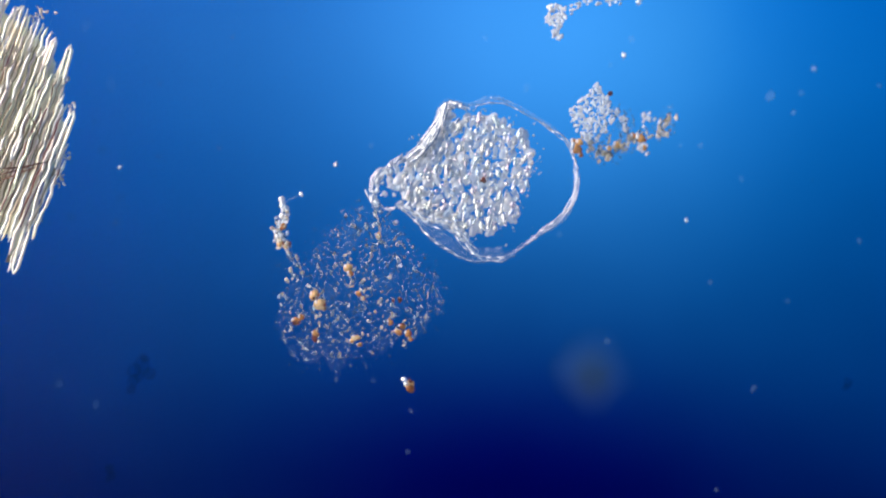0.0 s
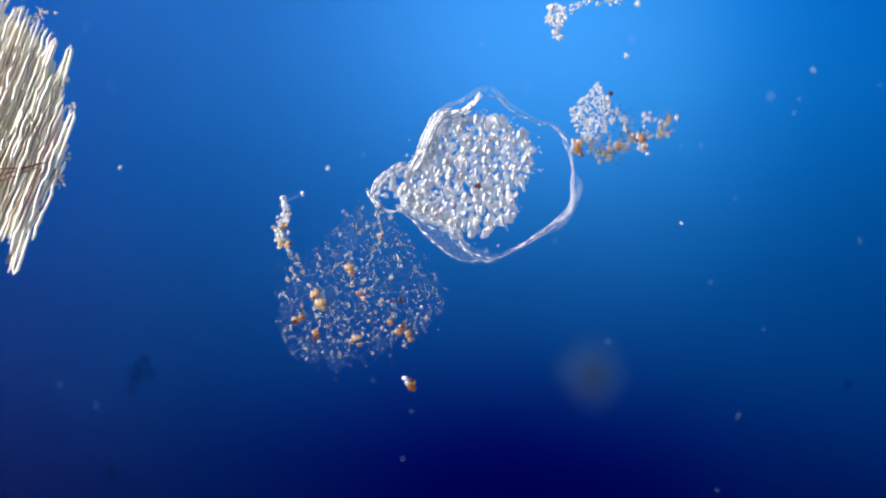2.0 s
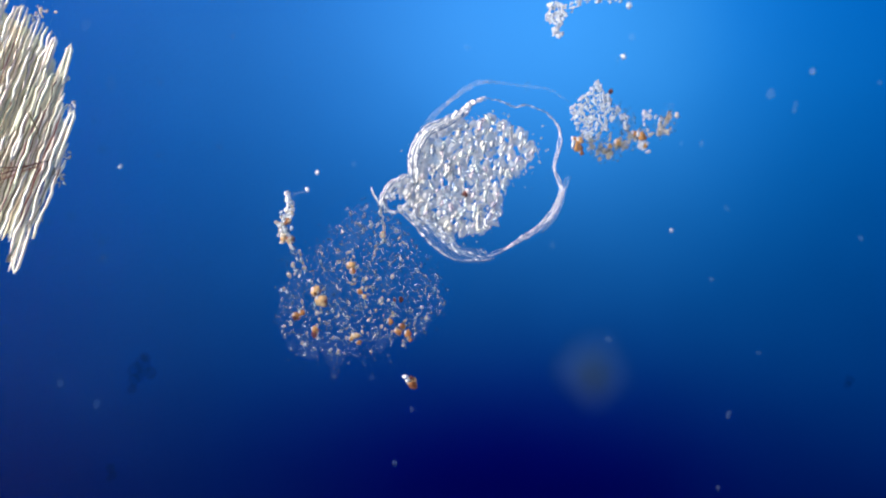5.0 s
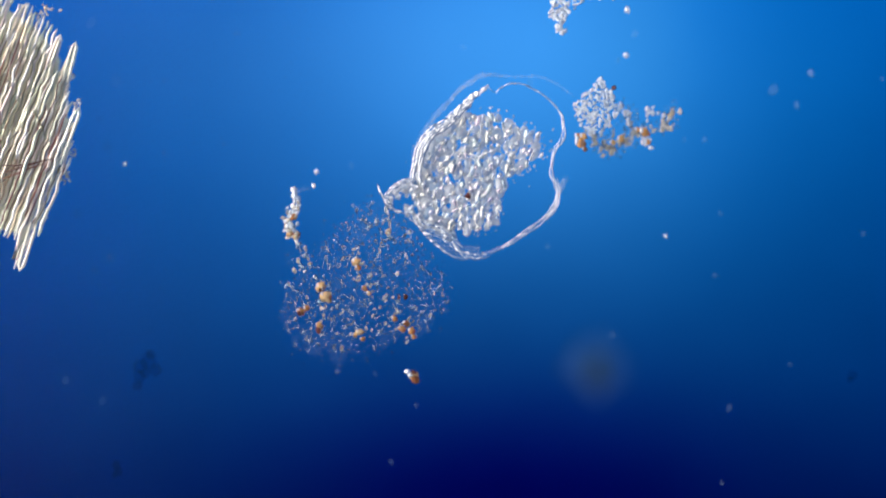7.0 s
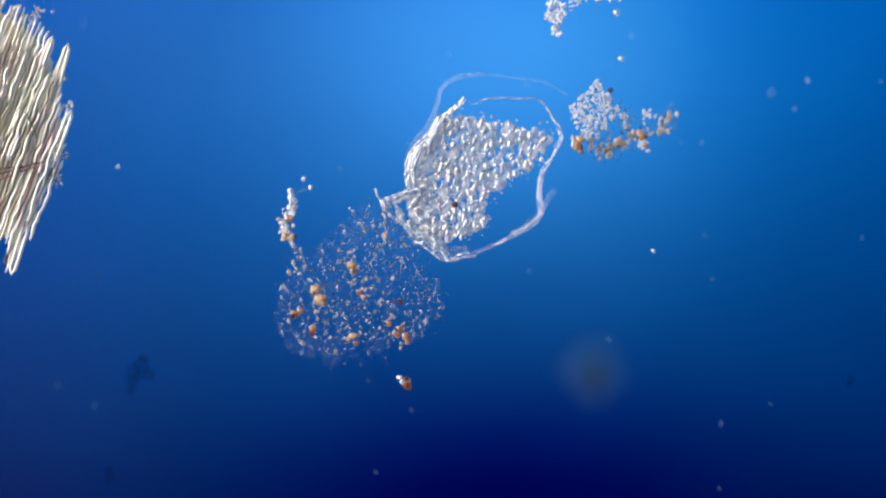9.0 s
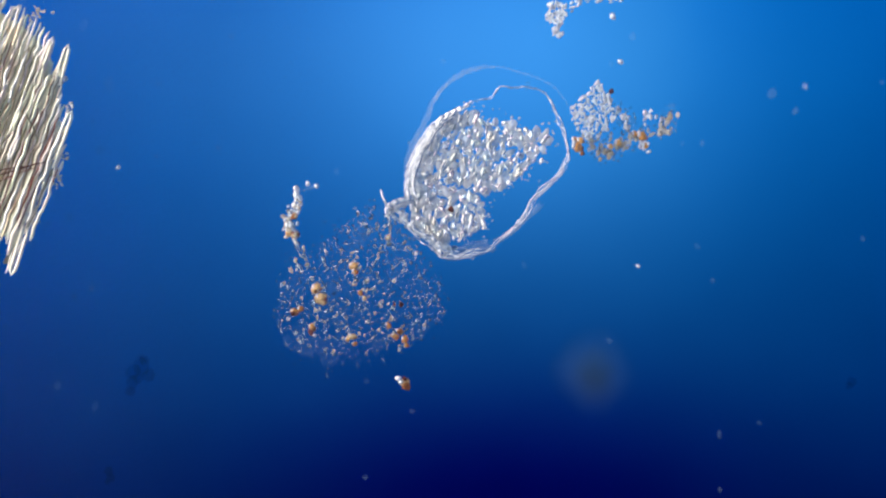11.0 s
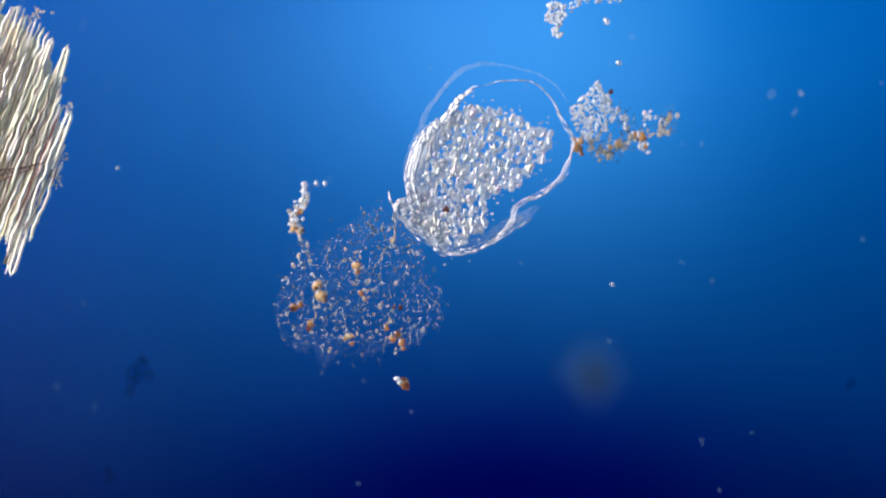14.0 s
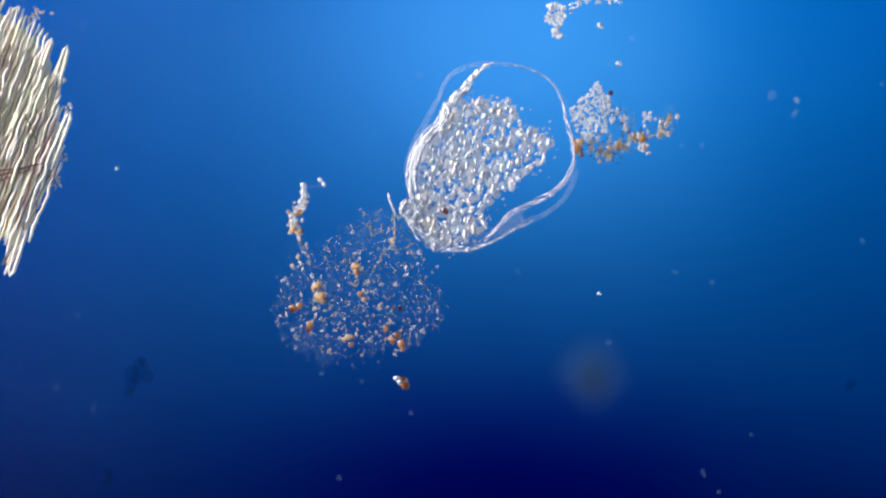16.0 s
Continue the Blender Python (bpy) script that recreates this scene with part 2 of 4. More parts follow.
def dust(points, material, name, parent, label=""):
    """Many tiny grains in one mesh. points: place and radius."""
    base = bmesh.new()
    bmesh.ops.create_icosphere(base, subdivisions=1, radius=1)
    co = np.array([v.co[:] for v in base.verts])
    faces = np.array([[v.index for v in f.verts] for f in base.faces])
    base.free()
    verts, polys = [], []
    rng = np.random.default_rng(len(points))
    for i, (p, r) in enumerate(points):
        s = r * (0.7 + 0.6 * rng.random(3)) * np.array((1.25, 0.8, 1))
        a = rng.normal(1.3, 0.5)
        turn = np.array([[math.cos(a), -math.sin(a), 0], [math.sin(a), math.cos(a), 0], [0, 0, 1]])
        verts.append((co * s * np.array((1, 1, 0.5)) * (0.85 + 0.3 * rng.random((len(co), 1)))) @ turn + np.array(p[:]))
        polys.append(faces + i * len(co))
    me = bpy.data.meshes.new(name)
    me.from_pydata(np.concatenate(verts).tolist(), [], np.concatenate(polys).tolist())
    me.materials.append(material)
    me.shade_smooth()
    ob = piece(name, me, parent, None, label)
    return tagged(ob, kind="stuff")


def tube(points, radii, sides=7, caps=True, flat=1.0):
    """A closed tube along points."""
    bm = bmesh.new()
    rings = []
    n = len(points)
    for i, (p, r) in enumerate(zip(points, radii)):
        d = (points[min(n - 1, i + 1)] - points[max(0, i - 1)]).normalized()
        side = d.cross(Vector((0, 0, 1)))
        side = side.normalized() if side.length > 1e-6 else Vector((1, 0, 0))
        up = side.cross(d)
        rings.append([bm.verts.new(p + (side * math.cos(a) + up * math.sin(a) * flat) * r)
                      for a in (2 * math.pi * k / sides for k in range(sides))])
    for a, b in zip(rings, rings[1:]):
        for k in range(sides):
            bm.faces.new((a[k], a[(k + 1) % sides], b[(k + 1) % sides], b[k]))
    if caps:
        bm.faces.new(rings[0][::-1])
        bm.faces.new(rings[-1])
    bmesh.ops.recalc_face_normals(bm, faces=bm.faces)
    return bm


def inside(poly, x, y):
    hit = False
    for (x0, y0), (x1, y1) in zip(poly, poly[1:] + poly[:1]):
        if (y0 > y) != (y1 > y) and x < (x1 - x0) * (y - y0) / (y1 - y0) + x0:
            hit = not hit
    return hit


def scatter(rng, poly, count, clump=0.0, scale=0.03, fray=0.0):
    """Random places in a polygon, thinned to clumps."""
    xs, ys = zip(*poly)
    made = []
    for _ in range(count * 60):
        x, y = rng.uniform(min(xs), max(xs)), rng.uniform(min(ys), max(ys))
        if inside(poly, x, y) and noise.noise(Vector((x * scale, y * scale, 4.2))) > rng.uniform(-0.6, 0.5) * clump - 0.5 * (clump == 0) - 0.2:
            made.append((x + rng.gauss(0, fray), y + rng.gauss(0, fray)))
            if len(made) == count:
                break
    return made


def along(rng, line, count, width):
    """Random places about a broken line."""
    lens = [math.dist(a, b) for a, b in zip(line, line[1:])]
    made = []
    for _ in range(count):
        s = rng.uniform(0, sum(lens))
        for (a, b), d in zip(zip(line, line[1:]), lens):
            if s <= d:
                f = s / d
                made.append((a[0] + (b[0] - a[0]) * f + rng.gauss(0, width), a[1] + (b[1] - a[1]) * f + rng.gauss(0, width)))
                break
            s -= d
    return made


def put_grain(name, meshes, parent, rng, x, y, z, r, stretch=1.5, lean=None, label="", on=None):
    a = rng.uniform(0, 360) if lean is None else lean + rng.gauss(0, 25)
    m = Matrix.Translation(spot(x, y, z) - parent.location) @ pose(0, 0, 0, rng.uniform(-10, 10), rng.uniform(-10, 10), a)
    s = r / 1000
    m = m @ Matrix.Diagonal((s * math.sqrt(stretch), s / math.sqrt(stretch), s * 0.5, 1))
    if on is not None:
        return piece(name, rng.choice(meshes), on, on.matrix_basis.inverted() @ m, label)
    return piece(name, rng.choice(meshes), parent, m, label)


# ---- setting ----
def slab(name, w, h, z0, z1, material, bevel):
    bm = bmesh.new()
    bmesh.ops.create_cube(bm, size=1)
    for v in bm.verts:
        v.co = Vector((v.co.x * w, v.co.y * h, z0 + (v.co.z + 0.5) * (z1 - z0)))
    bmesh.ops.bevel(bm, geom=bm.edges[:], offset=bevel, segments=2, affect="EDGES")
    ob = part(name, bm, material, None)
    ob.data.shade_flat()
    return ob


slide = tagged(slab("ground", 4.4, 3.0, UNDER, 0.0, M_GLASS, 0.02), "clear glass microscope slide under the wet specimen", "microscope slide", kind="structure")
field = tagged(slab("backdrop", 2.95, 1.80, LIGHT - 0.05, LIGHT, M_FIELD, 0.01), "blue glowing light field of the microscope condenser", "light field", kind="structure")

# ---- the fibre bundle ----
UP, ACROSS = (0.36, -0.933), (0.933, 0.36)


def fibre_bundle():
    rng = random.Random(5)
    base = spot(20, 240, 0)
    bundle = thing("fibre_bundle", base, "torn bundle of cream plant fibres lying on the slide", "plant fibres")
    tops = ((-260, 60), (19, 10), (60, 0), (84, -12), (118, -34), (123, -40), (126, -98), (134, -98), (137, -30), (148, -30), (152, -95), (170, -130), (190, -135), (200, -190), (215, -250))
    ends = ((-260, -420), (140, -400), (160, -395), (176, -388), (184, -440), (196, -446), (203, -385), (210, -375), (216, -310))
    tp, tq = zip(*tops)
    ep, eq = zip(*ends)

    def place(p, q, z):
        return spot(ACROSS[0] * p + UP[0] * q, ACROSS[1] * p + UP[1] * q, z) - base

    def strand(name, p, q0, q1, z, r, material, bend):
        n = max(6, int(abs(q1 - q0) / 12))
        phase, pts, rad = rng.uniform(0, 9), [], []
        for i in range(n + 1):
            f = i / n
            q = q0 + (q1 - q0) * f
            w = p + bend * math.sin(q * 0.012 + phase) + 5.0 * noise.noise(Vector((q * 0.05, p * 0.13, 2.0))) + (p - 120) * 0.00018 * (q + 200)
            pts.append(place(w, q, z + 0.004 * math.sin(q * 0.02 + phase)))
            rad.append(r / 1000 * (0.55 + 0.45 * min(1, 14 * f, 14 * (1 - f))) * (1 + 0.25 * noise.noise(Vector((q * 0.05, p * 3, 1)))))
        return part(name, tube(pts, rad, 7), material, bundle)

    p = -120.0
    while p < 214:
        top, end = float(np.interp(p, tp, tq)), float(np.interp(p, ep, eq))
        top += rng.uniform(-12, 3)
        end += rng.uniform(-6, 14)
        cuts = [top, end]
        while cuts[-2] - end > 150 and rng.random() < 0.93:
            cuts.insert(-1, cuts[-2] - rng.uniform(34, 100))
        for a, b in zip(cuts, cuts[1:]):
            strand("fibre", p + rng.uniform(-2, 2), a + rng.uniform(0, 8), b - rng.uniform(0, 8), 0.055 + rng.uniform(-0.006, 0.012), rng.uniform(2.2, 3.1), M_FIBRE, rng.uniform(0.8, 2.8))
        # dark strand laid in the gap as the shade between fibres
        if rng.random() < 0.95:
            strand("dark_fibre", p + 3.7, top - rng.uniform(4, 60), end + rng.uniform(4, 60), 0.061, rng.uniform(0.8, 1.35), M_BROWN_AND_SHADE, rng.uniform(0.5, 2.0))
        p += rng.uniform(6.6, 8.4)
    # loose crossing strands
    for line in (((-8, 312), (20, 304), (48, 296), (70, 288)), ((-6, 322), (22, 312), (46, 302), (66, 296)), ((-8, 298), (22, 298), (52, 294), (84, 286)),
                 ((50, 200), (58, 216), (66, 232), (70, 250))):
        pts = [spot(x, y, 0.068) - base for x, y in line]
        part("cross_fibre", tube(pts, [0.0009, 0.0014, 0.0013, 0.0008]), M_BROWN_AND_SHADE, bundle, "thin brown strand across the bundle")
    # long cells that stand free at the frayed edge, each with two walls and a round end
    for tip, foot, half in (((125, 82), (106, 150), 4.5), ((131, 197), (92, 296), 5), ((24, 484), (50, 400), 5), ((38, 12), (6, 92), 4.5), ((98, 68), (76, 130), 4.5)):
        tx, ty, fx, fy = *tip, *foot
        far = math.dist(tip, foot)
        nx, ny = (ty - fy) / far * half, -(tx - fx) / far * half
        line = [(fx + nx, fy + ny), (fx + (tx - fx) * 0.3 + nx, fy + (ty - fy) * 0.3 + ny * 1.1), (fx + (tx - fx) * 0.6 + nx, fy + (ty - fy) * 0.6 + ny), (fx + (tx - fx) * 0.9 + nx * 0.8, fy + (ty - fy) * 0.9 + ny * 0.8),
                (tx, ty), (fx + (tx - fx) * 0.9 - nx * 0.8, fy + (ty - fy) * 0.9 - ny * 0.8), (fx + (tx - fx) * 0.6 - nx, fy + (ty - fy) * 0.6 - ny), (fx + (tx - fx) * 0.3 - nx, fy + (ty - fy) * 0.3 - ny * 1.1), (fx - nx, fy - ny)]
        part("fibre_cell", tube([spot(x, y, 0.064) - base for x, y in line], [0.002, 0.0027, 0.003, 0.003, 0.0034, 0.003, 0.003, 0.0027, 0.002]), M_FIBRE, bundle, "long cell with two bright walls")
    # the felted bed below the strands
    bm = bmesh.new()
    rows = []
    for i in range(36):
        pp = -125 + i * 9.5
        a, b = float(np.interp(pp, tp, tq)) - 30, float(np.interp(pp, ep, eq)) + 12
        rows.append([bm.verts.new(place(min(pp, 176), a + (b - a) * j / 40, 0.036 + 0.006 * noise.noise(Vector((pp * 0.06, j * 0.5, 0))))) for j in range(41)])
    for ra, rb in zip(rows, rows[1:]):
        for j in range(40):
            bm.faces.new((ra[j], ra[j + 1], rb[j + 1], rb[j]))
    lid = bm.faces[:]
    low = bmesh.ops.extrude_face_region(bm, geom=lid)
    for v in low["geom"]:
        if isinstance(v, bmesh.types.BMVert):
            v.co.z = 0.0
    bmesh.ops.recalc_face_normals(bm, faces=bm.faces)
    part("matted_bed", bm, M_MATRIX, bundle, "tan felted bed under the fibres")
    # crumbs at the frayed edge
    meshes = lumps("crumb", M_TAN, 3, 0.35)
    for x, y, n, w in ((104, 316, 12, 7), (116, 280, 8, 5), (76, 22, 9, 6), (62, 28, 5, 4), (122, 192, 7, 5), (112, 140, 8, 6), (70, 395, 6, 5), (96, 300, 8, 6)):
        for _ in range(n):
            put_grain("crumb", meshes, bundle, rng, x + rng.gauss(0, w), y + rng.gauss(0, w), 0.05, rng.uniform(1.6, 3.8))
    return bundle


# ---- loose matter ----
DEBRIS_PIVOT = (650, 540)


def debris_cloud():
    rng = random.Random(11)
    px, py = DEBRIS_PIVOT
    base = spot(px, py, 0)
    cloud = thing("debris_cloud", base, "loose cloud of grey and amber detritus grains in the water", "detritus")
    meshes = lumps("grain", M_GREY, 6, 0.3)
    tans, pale = lumps("grain", M_TAN, 3, 0.35), lumps("grain", M_WHITE, 3, 0.3)
    core = [(496, 520), (540, 470), (575, 420), (605, 385), (640, 366), (676, 372), (715, 425), (745, 470), (792, 508), (786, 540), (745, 590), (700, 612), (640, 625), (600, 650), (560, 640), (520, 628), (492, 575)]
    spread = scatter(rng, core, 640, 3.4, 0.035, 7)
    for x, y in spread[:230]:
        put_grain("grain", meshes if rng.random() < 0.92 else tans, cloud, rng, x, y, rng.uniform(0.02, 0.08) if y < 585 else rng.uniform(0.004, 0.03), 1.9 + 2.5 * rng.random() ** 2, rng.uniform(1.2, 2.4), 75)
    rest = [(spot(x, y, rng.uniform(0.03, 0.075) if y < 585 else rng.uniform(0.004, 0.03)) - base, (1.6 + 1.9 * rng.random() ** 2) / 1000) for x, y in spread[230:]]
    dust(rest, M_FINE, "small_grain", cloud, "small grey grains lying close together")
    for x, y in along(rng, ((500, 358), (497, 385), (490, 405), (500, 430), (522, 462), (527, 480), (506, 495)), 34, 6):
        put_grain("grain", meshes if rng.random() < 0.6 else tans, cloud, rng, x, y, rng.uniform(0.04, 0.08), rng.uniform(2.2, 4.6), 1.5, 80)
    for x, y in along(rng, ((502, 356), (499, 385), (492, 405), (500, 436)), 52, 5):
        put_grain("grain", pale if rng.random() < 0.7 else tans, cloud, rng, x, y, rng.uniform(0.045, 0.075), rng.uniform(2.4, 5.0), 1.5, 80)
    for x, y in along(rng, ((662, 366), (668, 395), (672, 420), (662, 450), (654, 472)), 30, 4):
        put_grain("grain", meshes, cloud, rng, x, y, rng.uniform(0.05, 0.08), rng.uniform(1.8, 3.4), 1.8, 80)
    # murk between the grains, and brighter grains in the thick of it
    murk = lumps("haze_lobe", M_SMOKE, 4, 0.45, 2, (1, 1, 0.5), 2.2)
    for x, y in scatter(rng, core, 56, 1.0, 0.02):
        put_grain("haze_lobe", murk, cloud, rng, x, y, rng.uniform(0.005, 0.014), rng.uniform(6, 15), 1.5, 75, "faint grey haze")
    bright = lumps("pale_grain", M_TAN, 4, 0.3)
    for line, n, w in ((((556, 505), (572, 548), (560, 600)), 14, 9), (((640, 500), (665, 535), (690, 570), (722, 596)), 30, 11), (((612, 470), (640, 520)), 14, 8), (((600, 600), (650, 585)), 6, 10)):
        for x, y in along(rng, line, n, w):
            put_grain("pale_grain", bright, cloud, rng, x, y, rng.uniform(0.045, 0.07), rng.uniform(1.6, 3.4), 1.8, 75)
    # larger coloured grains, amber ones with lit left and shaded right sides as lobes
    lit_flanks, shade_flanks = lumps("white_chip", M_WHITE, 3, 0.3), lumps("dark_chip", M_BROWN_AND_SHADE, 3, 0.3)
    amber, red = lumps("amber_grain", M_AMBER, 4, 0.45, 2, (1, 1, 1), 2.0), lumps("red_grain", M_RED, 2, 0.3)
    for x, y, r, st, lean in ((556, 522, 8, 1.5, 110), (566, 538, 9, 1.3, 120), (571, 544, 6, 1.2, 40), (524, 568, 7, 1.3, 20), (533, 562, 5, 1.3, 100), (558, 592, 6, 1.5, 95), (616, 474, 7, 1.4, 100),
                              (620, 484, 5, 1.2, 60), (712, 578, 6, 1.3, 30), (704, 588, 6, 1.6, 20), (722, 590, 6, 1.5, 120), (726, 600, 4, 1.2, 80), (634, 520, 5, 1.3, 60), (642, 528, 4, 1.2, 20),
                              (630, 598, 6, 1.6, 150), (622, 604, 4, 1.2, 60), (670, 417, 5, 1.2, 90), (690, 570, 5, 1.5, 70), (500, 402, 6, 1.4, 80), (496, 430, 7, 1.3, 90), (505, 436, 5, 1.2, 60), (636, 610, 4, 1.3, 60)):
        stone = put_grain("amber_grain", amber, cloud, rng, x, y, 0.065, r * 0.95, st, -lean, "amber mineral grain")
        put_grain("white_chip", lit_flanks, cloud, rng, x - r * 0.7, y - r * 0.3, 0.066, r * 0.42, 1.8, 80, "white lobe for the lit left side of the grain", stone)
        put_grain("dark_chip", shade_flanks, cloud, rng, x + r * 0.75, y + r * 0.3, 0.066, r * 0.45, 1.9, 80, "dark brown lobe for the shaded right side of the grain", stone)
    for x, y, r in ((557, 600, 5), (708, 531, 4.5), (521, 572, 4), (696, 532, 3), (555, 528, 3), (512, 432, 3.5)):
        put_grain("red_grain", red, cloud, rng, x, y, 0.07, r, 1.4, 90, "small red-brown grain")
    # the bright tip of the chain
    put_grain("tip_grain", lumps("tip_grain", M_WHITE, 1, 0.2), cloud, rng, 533, 344, 0.062, 4.2, 1.5, 100, "bright white round grain")
    pts = [spot(x, y, 0.06) - base for x, y in ((503, 360), (514, 352), (526, 348), (533, 344))]
    part("thread", tube(pts, [0.001, 0.0013, 0.0013, 0.001], 6), M_VEIL, cloud, "thin clear thread")
    pts = [spot(x, y, 0.06) - base for x, y in ((646, 334), (650, 346), (657, 356), (664, 366), (668, 385), (672, 415))]
    part("thread", tube(pts, [0.001, 0.0018, 0.002, 0.0018, 0.0013, 0.0008], 6), M_RIM, cloud, "pale stalk reaching to the microbe")
    fine = [(spot(x, y, rng.uniform(0.03, 0.07)) - base, rng.uniform(1.0, 2.2) / 1000) for x, y in scatter(rng, core, 900, 2.4, 0.035, 7)]
    skirt = [(480, 480), (560, 400), (640, 350), (720, 400), (800, 500), (790, 570), (700, 640), (610, 684), (520, 665), (484, 600)]
    fine += [(spot(x, y, rng.uniform(0.0, 0.03)) - base, rng.uniform(0.8, 1.8) / 1000) for x, y in scatter(rng, skirt, 260, 0.8, 0.02)]
    dust(fine, M_FINE, "fine_dust", cloud, "fine grey dust grains")
    return cloud


def right_cluster():
    rng = random.Random(23)
    base = spot(1060, 220, 0)
    clump = thing("detritus_clump", base, "dense clump of white grains with a brown trailing tail", "detritus")
    white, tans = lumps("grain", M_WHITE, 5, 0.2), lumps("tan_grain", M_TAN, 4, 0.35)
    head = [(1006, 196), (1022, 180), (1040, 165), (1052, 150), (1060, 146), (1070, 162), (1084, 186), (1088, 210), (1074, 234), (1056, 246), (1034, 250), (1022, 236), (1010, 218)]
    for x, y in scatter(rng, head, 290):
        put_grain("grain", white, clump, rng, x, y, rng.uniform(0.045, 0.07), rng.uniform(1.8, 3.2), rng.uniform(1.1, 1.9), 65)
    tails = (((1036, 246), (1060, 262), (1080, 258), (1104, 252), (1128, 244)), ((1128, 240), (1150, 236), (1172, 236), (1180, 210), (1188, 198)), ((1084, 196), (1100, 210), (1112, 232)),
             ((1048, 262), (1064, 280), (1080, 272)), ((1136, 256), (1144, 272)), ((1130, 206), (1160, 215)))
    for i, (line, n, w) in enumerate(zip(tails, (46, 34, 18, 18, 12, 12), (8, 6, 4, 6, 4, 6))):
        for x, y in along(rng, line, n, w):
            put_grain("tan_grain" if i != 4 else "grain", tans if i in (0, 3, 1) else white, clump, rng, x, y, rng.uniform(0.006, 0.034), rng.uniform(2.2, 5.0), 1.5, 60)
    haze = lumps("haze_lobe", M_SMOKE, 4, 0.4, 2, (1, 1, 0.6), 2.2)
    for line, n in zip(tails[:4], (26, 20, 10, 10)):
        for x, y in along(rng, line, n, 7):
            put_grain("haze_lobe", haze, clump, rng, x, y, rng.uniform(0.01, 0.02), rng.uniform(4, 8), 1.4, 60)
    amber = lumps("amber_crystal", M_AMBER, 4, 0.45, 2, (1, 1, 1), 2.0)
    # white left and dark right lobes stand for light and shade on crystals
    lit_flanks, shade_flanks = lumps("white_chip", M_WHITE, 3, 0.3), lumps("dark_chip", M_BROWN_AND_SHADE, 3, 0.3)
    for x, y, r, st in ((1135, 245, 9, 1.3), (1122, 240, 5, 1.3), (1021, 262, 10, 1.7), (1026, 252, 7, 1.4), (1015, 250, 5, 1.4), (1028, 274, 5, 1.5), (1092, 256, 6, 1.4), (1078, 262, 5, 1.2), (1140, 262, 5, 1.3)):
        stone = put_grain("amber_crystal", amber, clump, rng, x, y, 0.055, r * 0.8, st, -80, "amber brown crystal")
        put_grain("white_chip", lit_flanks, clump, rng, x - r * 0.7, y - r * 0.3, 0.056, r * 0.5, 1.7, 80, "white lobe for the lit left side of the grain", stone)
        put_grain("dark_chip", shade_flanks, clump, rng, x + r * 0.75, y + r * 0.4, 0.052, r * 0.26, 1.7, 70, "dark brown lobe for the shaded right side of the grain", stone)
    put_grain("red_grain", lumps("red_grain", M_RED, 1, 0.2), clump, rng, 1080, 166, 0.06, 4.5, 1.2, 0, "small red grain")
    fine = []
    for line in tails[:4]:
        fine += [(spot(x, y, rng.uniform(0, 0.04)) - base, rng.uniform(1.0, 2.4) / 1000) for x, y in along(rng, line, 70, 9)]
    fine += [(spot(x, y, rng.uniform(0, 0.05)) - base, rng.uniform(1.0, 2.0) / 1000) for x, y in scatter(rng, head, 180)]
    dust(fine, M_FINE, "fine_dust", clump, "fine grey dust grains")


def upper_cluster():
    rng = random.Random(31)
    base = spot(990, 30, 0)
    clump = thing("detritus_clump", base, "small clump of white grains with a thin arm", "detritus")
    white = lumps("grain", M_WHITE, 4, 0.2)
    head = [(966, 10), (988, 6), (1002, 12), (1004, 24), (996, 44), (995, 66), (986, 76), (978, 68), (978, 46), (965, 40), (966, 28), (974, 22)]
    for x, y in scatter(rng, head, 110):
        put_grain("grain", white, clump, rng, x, y, rng.uniform(0.02, 0.07), rng.uniform(2.2, 4.0), 1.5, 70)
    for x, y in along(rng, ((1006, 22), (1020, 12), (1036, 4), (1060, 3), (1096, 0), (1110, -12)), 44, 3.5):
        put_grain("grain", white, clump, rng, x, y, rng.uniform(0.03, 0.07), rng.uniform(2.0, 3.8), 1.6, 20)


def amber_speck():
    rng = random.Random(41)
    speck = thing("amber_speck", spot(722, 682, 0), "lone amber mineral speck with a white corner", "mineral grain")
    amber, white = lumps("amber_lobe", M_AMBER, 3, 0.3), lumps("white_lobe", M_WHITE, 2, 0.25)
    for x, y, r in ((726, 688, 8), (721, 680, 7), (729, 680, 5)):
        put_grain("amber_lobe", amber, speck, rng, x, y, 0.055, r, 1.25, -60)
    for x, y, r in ((715, 672, 5), (718, 679, 3.5)):
        put_grain("white_lobe", white, speck, rng, x, y, 0.06, r, 1.4, -60)
    put_grain("red_lobe", lumps("red_lobe", M_RED, 1, 0.2), speck, rng, 726, 675, 0.06, 4, 1.5, -50)
    return speck


# ---- the microbe ----
CELL = spot(860, 310, 0)
BACK, CROWN, BELLY, SNOUT, FOLD, VEIL, SKIRT, PLASMA = {}, {}, {}, {}, {}, {}, {}, {}


def trace(store, t, *points):
    store[t] = [settle(t, x, y) for x, y in points]


# the thick back edge, from the notch behind the snout up to the top
trace(BACK, 0, (723, 280), (745, 262), (762, 240), (775, 220), (780, 205), (785, 192), (797, 183), (810, 186), (828, 192))
trace(BACK, 1, (725, 283), (745, 268), (760, 248), (772, 225), (775, 210), (783, 195), (795, 187), (815, 190), (830, 197))
trace(BACK, 2, (727, 298), (742, 275), (752, 252), (762, 228), (772, 210), (785, 200), (805, 200), (825, 193), (838, 182), (848, 167))
trace(BACK, 3, (733, 300), (738, 275), (742, 255), (750, 235), (765, 215), (785, 205), (810, 203), (828, 192), (845, 183))
